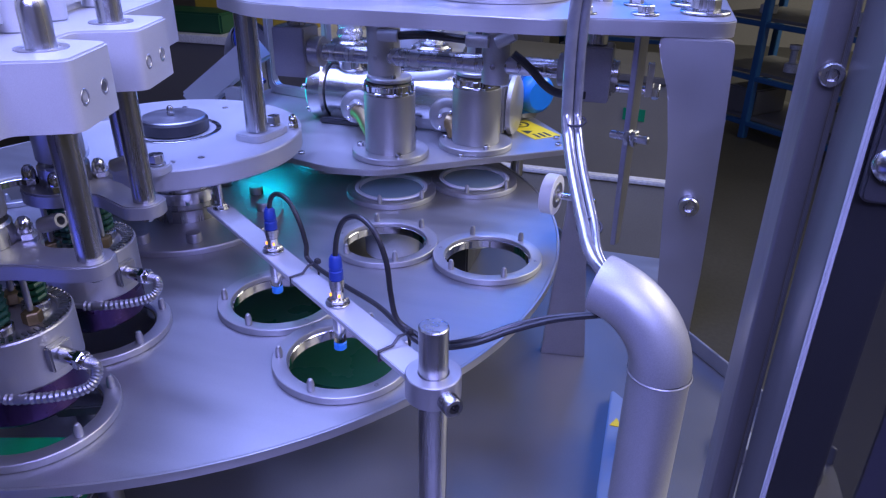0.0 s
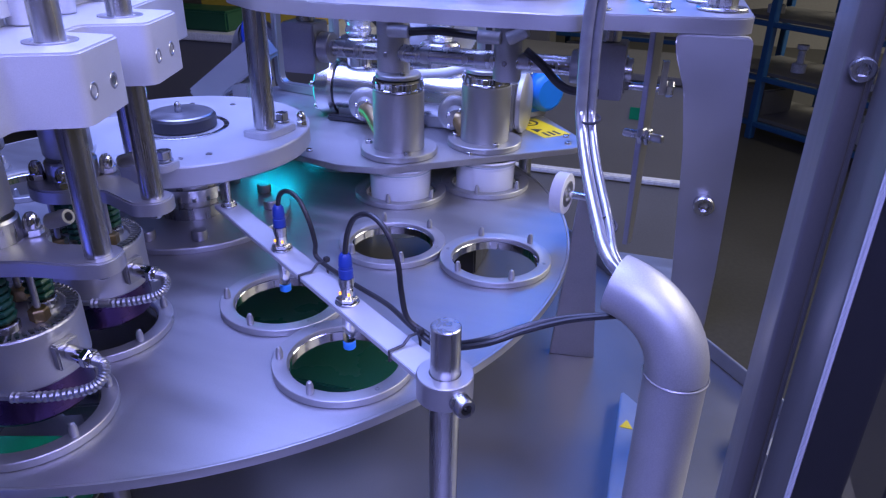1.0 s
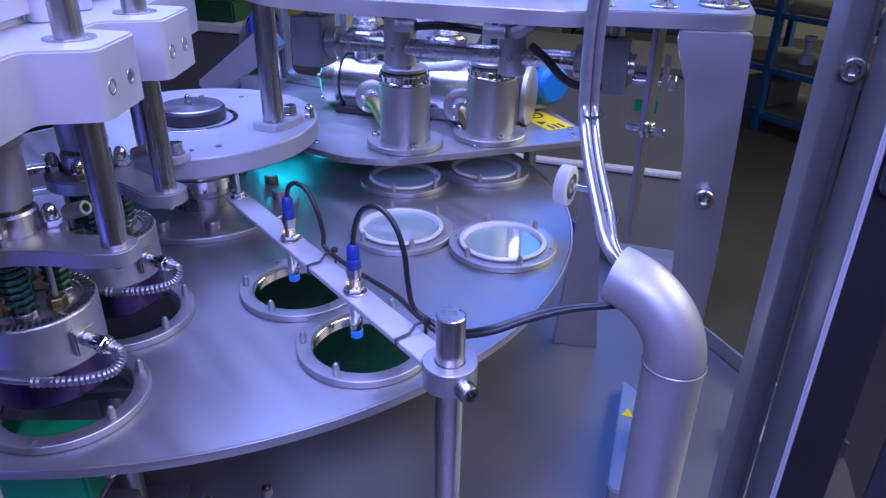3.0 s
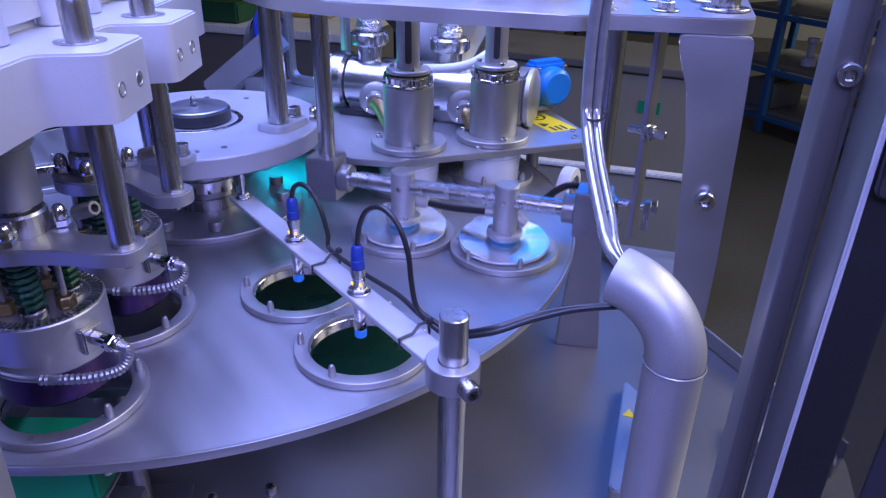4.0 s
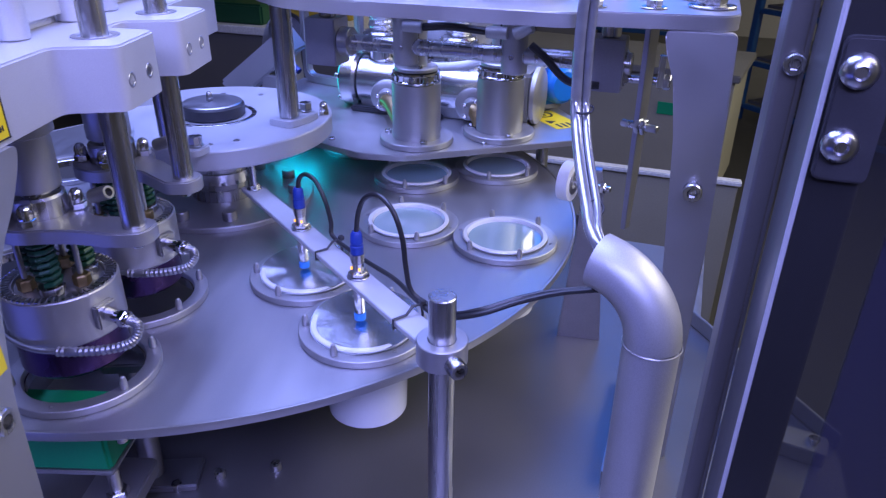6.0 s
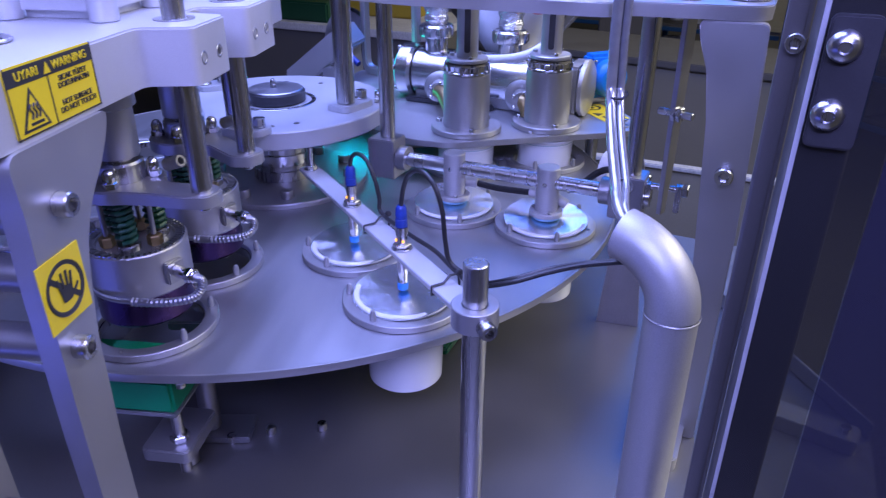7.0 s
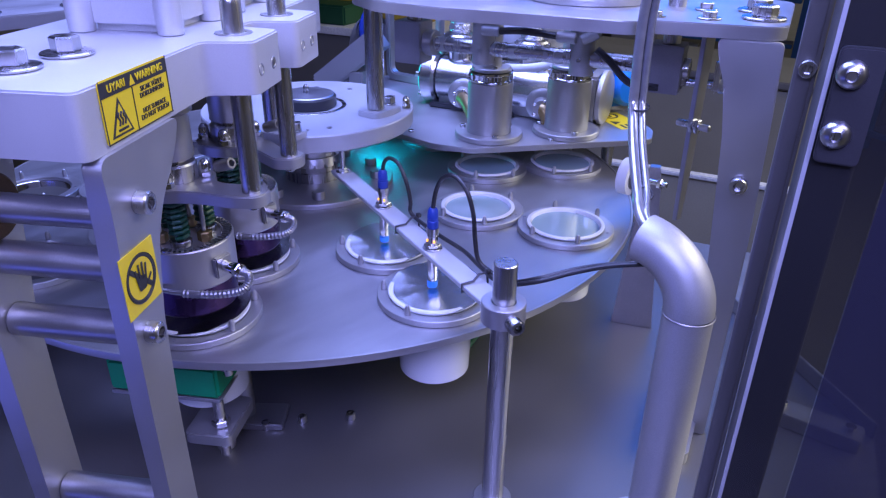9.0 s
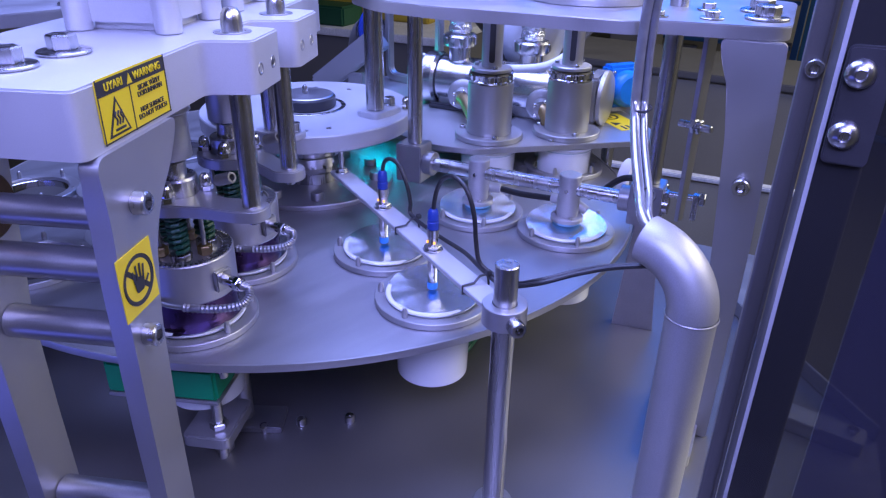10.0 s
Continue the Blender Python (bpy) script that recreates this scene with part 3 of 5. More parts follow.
# ---- film station ----
def film_station():
    t = thing("film_station", "steel foil magazine plate on an upright leg", "machine frame", station(1))
    outline = [(0.583, -0.096), (0.470, -0.112), (0.455, -0.130), (0.26, -0.140), (0.19, -0.128), (0.13, -0.085), (0.10, 0.0), (0.13, 0.09), (0.19, 0.13), (0.45, 0.135), (0.583, 0.10)]
    holes = [loop2d((r, 0), 0.0515, 40) for r in (R_IN, R_OUT)]
    part("magazine_plate", prism(rounded(outline, 0.02), 0.264, 0.276, holes, 0.001), BLASTED, t, "flat blasted steel plate")
    leg = [(0.528, 0.2635), (0.583, 0.2635), (0.586, 0.20), (0.588, 0.14), (0.590, 0.07), (0.590, DZ), (0.572, DZ), (0.556, 0.06), (0.547, 0.176), (0.540, 0.222), (0.530, 0.25)]
    part("leg", prism(rounded(leg, 0.006), 0, 0.010, e=0.001, m=at(0, -0.092, 0, 90, 0, 0)), BLASTED, t, "tapered steel leg")
    web = [(-0.090, 0.2635), (-0.045, 0.2635), (-0.055, 0.15), (-0.055, DZ), (-0.090, DZ)]
    part("leg_web", prism(web, 0, 0.008, e=0.0008, m=at(0.560, 0, 0, 90, 0, 90)), BLASTED, t)
    part("leg_foot", prism(rounded([(0.531, -0.162), (0.579, -0.162), (0.579, -0.030), (0.531, 0.020)], 0.010), DZ + 0.0005, DZ + 0.016, e=0.0015), BLASTED, t, "pale foot plate on the deck")
    part("foot_label", prism([(0.534, -0.048), (0.548, -0.048), (0.541, -0.034)], DZ + 0.0162, DZ + 0.0166, e=0), YELLOW, t, "small yellow warning triangle")
    part("leg_screw", cap_screw(0.0082, 0.009, at(0.570, -0.102, 0.132, 90, 0, 0)), STEEL, t)
    for x, y, r in ((0.560, -0.055, 0.0115), (0.552, -0.005, 0.0115), (0.515, -0.078, 0.0065), (0.505, -0.020, 0.0065), (0.47, -0.09, 0.005)):
        part("plate_bolt", hex_bolt(r, r * 1.1, at(x, y, 0.2763)), STEEL, t)
    for r in (R_IN, R_OUT):
        mag = part("magazine", ring(0.0525, 0.066, 0.2763, 0.283, m=at(r, 0, 0)), BLASTED, t, "foil magazine ring")
        for a in (30, 100, 170, 240, 310):
            part("magazine_rod", rod(0.004, 0.2832, 0.46, 14, at(r + 0.0585 * math.cos(radians(a)), 0.0585 * math.sin(radians(a)), 0)), CHROME, mag)
        part("foil_stack", ring(0.03, 0.0495, 0.310, 0.40, m=at(r, 0, 0)), FOIL, mag, "stack of silver foil lids")
    part("cam_strap", prism([(-0.010, 0.2635), (0.010, 0.2635), (0.008, 0.12), (0.004, 0.060), (-0.006, 0.060), (-0.008, 0.12)], 0, 0.005, e=0.0006, m=at(0.512, -0.040, 0, 90, 0, 70)), DARKSTEEL, t, "slim hanging steel strap")
    bm = rod(0.0036, -0.010, 0.026, 14, at(0.507, -0.044, 0.167, 90, 0, 70))
    hexa(0.0075, 0.005, 0.0095, at(0.507, -0.044, 0.167, 90, 0, 70), bm)
    hexa(0.0075, 0.0105, 0.015, at(0.507, -0.044, 0.167, 90, 0, 70), bm)
    part("strap_bolt", bm, STEEL, t)
    return t


film_station()


def transfer_arm():
    """Carriage on two posts with a rod that turns the two suction heads; its origin lies on the rod's axis."""
    t = thing("transfer_arm", "sliding steel carriage with a turning rod and two suction heads", "transfer arm", at(0, 0, Z + 0.213))
    for x, s in ((0.168, 1), (0.474, -1)):
        w = 0.020
        blk = part("block", box((x - w, -0.017, -0.025), (x + w - 0.004, 0.017, 0.025), 0.0012), DARKSTEEL, t, "square steel bearing block")
        part("bush", rod(0.0155, 0.0002, 0.013, 32, at(x + s * (w - (0.004 if s > 0 else 0)), 0, 0, 0, 90 * s, 0)), DARKSTEEL, blk)
        part("lift_post", rod(0.0095, 0.0252, 0.40, 28, at(x, 0, 0)), STEEL, t, "round lift post")
    axle = part("turning_rod", rod(0.0088, 0.176, 0.484, 28, at(0, 0, 0, 0, 90, 0)), STEEL, t, "polished round rod")
    for r in (R_IN, R_OUT):
        bm = lathe([(0, 0.018), (0.0125, 0.018), (0.0135, 0.017), (0.0135, -0.0350), (0, -0.0350)], 32, at(r, 0, 0))
        rod(0.0025, 0.0181, 0.0183, 10, at(r, 0, 0), bm)
        head = part("suction_head", bm, PIPE, axle, "blasted steel suction head")
        pad = lathe([(0, -0.0351), (0.0190, -0.0351), (0.0200, -0.0362), (0.0200, -0.0405), (0.018, -0.0410), (0.0, -0.0410)], 40, at(r, 0, 0))
        part("pad_flange", pad, PIPE, axle)
        part("suction_pad", lathe([(0, -0.0412), (0.0150, -0.0412), (0.0168, -0.0435), (0.0168, -0.0445), (0.0155, -0.0452), (0, -0.0446)], 40, at(r, 0, 0)), PAD_BLUE, axle, "pale blue suction pad")
        for a in (-60, 180, 60):
            part("pad_screw", hexa(0.0030, -0.0350, -0.0325, at(r + 0.0165 * math.cos(radians(a)), 0.0165 * math.sin(radians(a)), 0)), STEEL, axle)
        for a in (90, -90):
            part("clamp_screw", rod(0.0028, 0.0136, 0.0148, 12, at(r, 0, 0, a, 0, 0)), STEEL, axle)
    for r, s in ((R_IN, 1), (R_OUT, -1)):
        bm = rod(0.0062, 0.0, 0.022, 18, at(r + s * 0.004, 0.0150, -0.0235, 0, 90 * s, 0))
        part("hose_fitting", bm, PIPE, axle, "grey hose fitting")
    part("hose_fitting", rod(0.0062, 0.0, 0.020, 18, at(R_OUT + 0.003, 0.0155, -0.0230, 0, 118, 0)), PIPE, axle, "grey hose fitting")
    part("air_hose", tube([(R_IN + 0.024, 0.0150, -0.0235), (R_IN + 0.050, 0.0165, -0.0262), (R_IN + 0.075, 0.0165, -0.0255), (R_OUT - 0.016, 0.0150, -0.0235)], 0.0040, 10, 6), BLACK, axle, "black air hose between the heads")
    part("air_hose", tube([(R_OUT + 0.020, 0.0155, -0.0140), (R_OUT + 0.036, 0.0175, -0.0030), (R_OUT + 0.052, 0.0190, 0.0120), (R_OUT + 0.066, 0.0190, 0.0185), (R_OUT + 0.090, 0.0160, 0.0190)], 0.0040, 10, 6), BLACK, axle, "black air hose off the outer head")
    bm = box((0.486, -0.009, -0.012), (0.495, 0.009, 0.020), 0.003)
    rod(0.011, 0.484, 0.497, 24, at(0, 0, 0, 0, 90, 0), bm)
    rod(0.0035, 0.495, 0.530, 14, at(0, 0, 0.014, 0, 90, 0), bm)
    box((0.522, -0.007, -0.014), (0.528, 0.007, 0.022), 0.003, None, bm)
    hexa(0.0075, 0.5282, 0.535, at(0, 0, 0.014, 0, 90, 0), bm)
    part("cam_lever", bm, STEEL, axle, "bolted lever at the rod's end")
    return t, axle


arm, axle = transfer_arm()


def roller_post():
    t = thing("roller_post", "upright sheet steel bracket with a white guide roller", "bracket", at(0.462, 0.098, Z, 0, 0, 8))
    part("bracket", prism([(-0.026, DZ), (0.030, DZ), (0.012, 0.045), (0.008, 0.068), (-0.004, 0.068), (-0.010, 0.045)], -0.006, 0.006, e=0.0008, m=at(0, 0, 0, 90, 0, 0)), DARKSTEEL, t)
    roll = ring(0.008, 0.0235, -0.007, 0.007, 40, at(-0.030, -0.012, 0.054, 0, 90, -20))
    part("roller", roll, WHITE_P, t, "white plastic roller")
    for z in (-0.0078, 0.0071):
        part("bearing", ring(0.008, 0.0150, z, z + 0.0007, 32, at(-0.030, -0.012, 0.054, 0, 90, -20)), DARKSTEEL, t, "dark bearing face")
    bm = rod(0.0078, -0.008, 0.004, 20, at(-0.030, -0.012, 0.054, 0, 90, -20))
    rod(0.004, 0.004, 0.052, 14, at(-0.030, -0.012, 0.054, 0, 90, -20), bm)
    hexa(0.007, 0.040, 0.046, at(-0.030, -0.012, 0.054, 0, 90, -20), bm)
    part("axle", bm, CHROME, t)
    return t


roller_post()


# ---- filling station ----
def filling_station():
    t = thing("filling_station", "steel filling plate with two upright filling cylinders", "filling unit", at(0, 0, Z))
    outline = [(0.06, 0.105), (0.16, 0.078), (0.215, 0.086), (0.432, 0.250), (0.424, 0.300), (0.30, 0.47), (0.10, 0.50), (-0.12, 0.42), (-0.10, 0.20)]
    part("filling_plate", prism(rounded(outline, 0.012), 0.0475, 0.0555, e=0.0008), BLASTED, t, "flat steel plate")
    for r in (R_IN, R_OUT):
        x, y = polar(r, 2)
        cyl = part("cylinder", lathe([(0, 0.0557), (0.0325, 0.0557), (0.0325, 0.137), (0.030, 0.1375), (0, 0.1375)], 56, at(x, y, 0)), BLASTED, t, "grey filling cylinder")
        part("flange", lathe([(0.033, 0.0557), (0.049, 0.0557), (0.050, 0.0565), (0.050, 0.0628), (0.049, 0.0637), (0.033, 0.0637)], 56, at(x, y, 0)), BLASTED, cyl)
        bm = lathe([(0.030, 0.1376), (0.0315, 0.138), (0.0318, 0.1405), (0.0300, 0.142), (0.0300, 0.148), (0.0318, 0.1495), (0.0315, 0.152), (0, 0.153)], 48, at(x, y, 0))
        for k in range(8):
            a = radians(45 * k + 10)
            box((-0.003, -0.002, 0.1415), (0.003, 0.0022, 0.1485), 0.0004, at(x + 0.0305 * math.cos(a), y + 0.0305 * math.sin(a), 0, 0, 0, 45 * k + 100), bm, 1)
        part("clamp_band", bm, CHROME, cyl, "polished clamp band")
        part("cap", lathe([(0, 0.1532), (0.0285, 0.1532), (0.0285, 0.157), (0.027, 0.1585), (0, 0.1585)], 40, at(x, y, 0)), BLASTED, cyl)
        part("stem", lathe([(0.0148, 0.1587), (0.0148, 0.268)], 24, at(x, y, 0)), BLASTED, cyl)
        # Black strip, turned to the camera, stands in for a shaded slot
        ang = math.degrees(math.atan2(-0.70 - y, 0.54 - x))
        part("slot", prism(rounded([(-0.004, 0.166), (0.004, 0.166), (0.004, 0.238), (-0.004, 0.238)], 0.004), 0.0, 0.0006, e=0, m=at(x, y, 0, 0, 0, ang + 90) @ at(0, -0.0150, 0, 90, 0, 0)), BLACK_P, cyl, "black strip standing in for the stem's shaded slot")
        for a in (-55, 65, 185):
            part("flange_screw", cap_screw(0.0048, 0.0045, at(x + 0.041 * math.cos(radians(a)), y + 0.041 * math.sin(radians(a)), 0.0638)), STEEL, cyl)
            part("cap_screw", cap_screw(0.0034, 0.004, at(x + 0.022 * math.cos(radians(a)), y + 0.022 * math.sin(radians(a)), 0.1586)), STEEL, cyl)
        part("nozzle", ring(0.018, 0.030, 0.046, 0.0473, m=at(x, y, 0)), WHITE_P, cyl)
    for x, y in ((0.415, 0.262), (0.408, 0.292), (0.30, 0.175), (0.10, 0.115)):
        part("plate_screw", cap_screw(0.0045, 0.003, at(x, y, 0.0557)), STEEL, t)
    # warning label on the plate
    lab = part("label", box((0.0, 0.0, 0.0556), (0.088, 0.045, 0.0560), 0, at(0.318, 0.338, 0, 0, 0, -45)), YELLOW, t, "yellow warning label")
    bm = ring(0.010, 0.0135, 0.0561, 0.0564, 32, at(0.318, 0.338, 0, 0, 0, -45) @ at(0.018, 0.022, 0))
    box((0.014, 0.020, 0.0561), (0.022, 0.024, 0.0564), 0, at(0.318, 0.338, 0, 0, 0, -45), bm)
    prism([(0.045, 0.006), (0.062, 0.006), (0.0535, 0.020)], 0.0561, 0.0564, e=0, m=at(0.318, 0.338, 0, 0, 0, -45), bm=bm)
    for k in range(3):
        box((0.066, 0.010 + 0.009 * k, 0.0561), (0.084, 0.014 + 0.009 * k, 0.0564), 0, at(0.318, 0.338, 0, 0, 0, -45), bm)
    part("label_print", bm, INK, lab)
    for x, y in ((0.05, 0.45), (0.28, 0.44)):
        part("plate_leg", rod(0.011, DZ, 0.0474, 24, at(x * 1.14, y * 1.10, 0)), STEEL, t)
    return t


filling_station()


def pump():
    t = thing("dosing_pump", "polished horizontal dosing pump cylinder with side ports", "pump", at(0.190, 0.298, Z, 0, 0, 0))
    H = 0.0965
    ax = at(0, 0, H, 0, 90, 0)
    part("barrel", rod(0.0385, -0.125, 0.125, 56, ax, e=0.003), SATIN, t, "polished pump barrel")
    part("end_flange", lathe([(0, -0.152), (0.040, -0.152), (0.044, -0.149), (0.044, -0.130), (0.040, -0.1255), (0, -0.1255)], 48, ax), SATIN, t)
    part("sight_glass", ring(0.020, 0.034, -0.157, -0.1525, 40, ax), CYAN_G, t, "sight ring with teal light put in as glow")
    for k in range(6):
        a = radians(60 * k + 15)
        part("flange_screw", cap_screw(0.0045, 0.006, ax @ at(0.037 * math.cos(a), 0.037 * math.sin(a), -0.1525, 180, 0, 0)), STEEL, t)
    part("saddle", box((-0.12, -0.030, 0.0562), (0.122, 0.030, H - 0.012), 0.003), SHEET, t)
    part("foot_rail", box((-0.13, -0.046, 0.0557), (0.02, -0.034, 0.064), 0.002), BLACK_P, t)
    for x in (-0.085, 0.050):
        port = part("side_port", lathe([(0, 0.036), (0.022, 0.036), (0.024, 0.040), (0.024, 0.048), (0.020, 0.051), (0.013, 0.052), (0.013, 0.075), (0, 0.075)], 36, at(x, 0, H - 0.012, 90, 0, 20)), BLASTED, t, "side port with union nut")
        ex = (-0.010, -0.126) if x < 0 else (0.0895, -0.0755)
        sx, sy = x + 0.0260, -0.0705
        part("port_pipe", tube([(sx, sy, H - 0.012), (sx * 0.7 + ex[0] * 0.3, sy * 0.75 + ex[1] * 0.25, H - 0.014), (*ex, H - 0.030)], 0.0098, 20, 6), BRASS, port, "worn brass pipe")
        for k in range(5):
            a = radians(72 * k)
            part("port_stud", rod(0.0026, 0.0765, 0.080, 10, at(x, 0, H - 0.012, 90, 0, 20) @ at(0.0135 * math.cos(a), 0.0135 * math.sin(a), 0)), CHROME, port)
    for x in (-0.095, 0.030):
        riser = part("riser", lathe([(0, H + 0.034), (0.018, H + 0.034), (0.018, H + 0.055), (0.026, H + 0.057), (0.0275, H + 0.060), (0.0275, H + 0.073), (0.025, H + 0.076), (0.017, H + 0.077), (0, H + 0.077)], 32, at(x, 0, 0)), STEEL, t, "riser with slotted union nut")
        for k in range(6):
            part("union_lug", box((0.0265, -0.003, H + 0.061), (0.0295, 0.003, H + 0.073), 0.0008, at(x, 0, 0, 0, 0, 60 * k), None, 1), STEEL, riser)
        part("glass_tube", lathe([(0.017, H + 0.0775), (0.0195, H + 0.084), (0.0170, H + 0.092), (0.0200, H + 0.100), (0.0180, H + 0.110), (0.021, H + 0.125), (0.019, H + 0.20)], 28, at(x, 0, 0)), WRINKLED, riser, "wrinkled clear sleeve")
    part("gear_neck", box((0.126, -0.032, H - 0.034), (0.150, 0.036, H + 0.036), 0.004), SHEET, t)
    part("gear_cover", lathe([(0, 0.150), (0.042, 0.150), (0.042, 0.156), (0.036, 0.160), (0, 0.160)], 36, ax), BLASTED, t)
    pts = [(-0.03, -0.020, H + 0.035), (0.02, -0.05, H + 0.040), (0.075, -0.055, H + 0.052), (0.105, -0.040, H + 0.075), (0.10, -0.03, H + 0.10), (0.08, -0.02, H + 0.14)]
    part("white_hose", tube(pts, 0.0065, 12, 8), WHITE_P, t, "pale ribbed hose")
    part("valve_cap", rod(0.008, H + 0.105, H + 0.13, 18, at(0.078, -0.02, 0)), RED, t, "red valve cap")
    return t


pump()


def drive_motor():
    t = thing("drive_motor", "blue painted gear motor", "motor", at(0.344, 0.385, Z + 0.098, 0, 0, -42))
    m = at(0, 0, 0, 0, 90, 0)
    part("housing", box((-0.012, -0.030, -0.033), (0.016, 0.030, 0.036), 0.005), BLUE_MOTOR, t)
    part("round_cover", lathe([(0, 0.038), (0.022, 0.038), (0.027, 0.034), (0.029, 0.029), (0.029, 0.0165)], 40, m), BLUE_MOTOR, t)
    for a in (45, 135, 225, 315):
        part("cover_screw", rod(0.0045, 0.0165, 0.020, 14, m @ at(0.035 * math.cos(radians(a)), 0.035 * math.sin(radians(a)), 0)), STEEL, t)
    part("motor_foot", box((-0.010, -0.020, -0.0423), (0.006, 0.020, -0.0332), 0.001), DARKSTEEL, t)
    return t


drive_motor()


def yoke_bracket():
    t = thing("discharge_chute", "slanted pale sheet steel chute box on a foot", "chute", at(0, 0, Z))
    part("chute", box((-0.085, -0.035, -0.012), (0.055, 0.035, 0.030), 0.004, at(-0.125, 0.335, 0.098, 0, -38, 10)), BLASTED, t, "slanted pale chute box")
    part("chute_foot", box((-0.13, 0.30, 0.0558), (-0.10, 0.36, 0.085), 0.002), SHEET, t)
    return t


yoke_bracket()


def hopper():
    """Cone behind the pump, open at the top, on a frame with rounded corners."""
    t = thing("product_hopper", "polished steel product hopper cone behind a rounded frame", "hopper", at(0.165, 0.475, Z))
    part("cone", lathe([(0.030, 0.075), (0.045, 0.095), (0.150, 0.215), (0.152, 0.34), (0.149, 0.34), (0.147, 0.216), (0.042, 0.096), (0.027, 0.075)], 56), CHROME, t, "polished steel cone")
    part("outlet", ring(0.018, 0.034, 0.0558, 0.0748, 36), STEEL, t)
    outer = rounded([(-0.075, 0.0558), (0.055, 0.0558), (0.055, 0.235), (-0.075, 0.235)], 0.022)
    inner = rounded([(-0.064, 0.070), (0.044, 0.070), (0.044, 0.224), (-0.064, 0.224)], 0.015)
    part("frame", prism(outer, 0, 0.014, (inner,), 0.002, at(-0.192, -0.085, 0, 90, 0, -12)), BLASTED, t, "frame with rounded corners")
    return t


hopper()


def duct():
    t = thing("suction_duct", "wide grey bent duct with a hanging cable", "duct", at(-0.21, 0.50, Z))
    pts = [(0.01, 0.0, DZ), (0.0, 0.0, 0.03), (-0.002, -0.002, 0.075), (0.012, -0.012, 0.11), (0.035, -0.03, 0.125)]
    bm = tube(pts, 0.037, 32, 6, hollow=True)
    tube(list(reversed(pts)), 0.033, 32, 6, bm, hollow=True)
    part("duct_bend", bm, BLASTED, t)
    # Black disc puts the shade inside the hollow bend into colour
    part("mouth_shade", lathe([(0, 0), (0.032, 0)], 32, at(0.030, -0.026, 0.122, 0, 70, -42)), BLACK_P, t)
    part("cable", tube([(0.06, -0.03, 0.19), (0.035, -0.04, 0.175), (0.02, -0.05, 0.14), (0.03, -0.05, 0.09), (0.07, -0.06, 0.06)], 0.006, 10, 6), BLUE_P, t, "blue-grey cable")
    return t


duct()


# ---- sealing station ----
PL = station(-1)


def text_mesh(words, size, depth=0.0003):
    c = bpy.data.curves.new("lettering", "FONT")
    c.body, c.size, c.extrude, c.align_x, c.align_y, c.space_line = words, size, depth, "CENTER", "CENTER", 0.9
    tmp = bpy.data.objects.new("lettering", c)
    scene.collection.objects.link(tmp)
    me = bpy.data.meshes.new_from_object(tmp.evaluated_get(bpy.context.evaluated_depsgraph_get()))
    bpy.data.objects.remove(tmp)
    bpy.data.curves.remove(c)
    return me


def lettering(words, size, m, parent, material=INK):
    me = text_mesh(words, size)
    me.materials.clear()
    me.materials.append(material)
    ob = new("lettering", me)
    ob.parent = parent
    ob.matrix_basis = m
    return ob


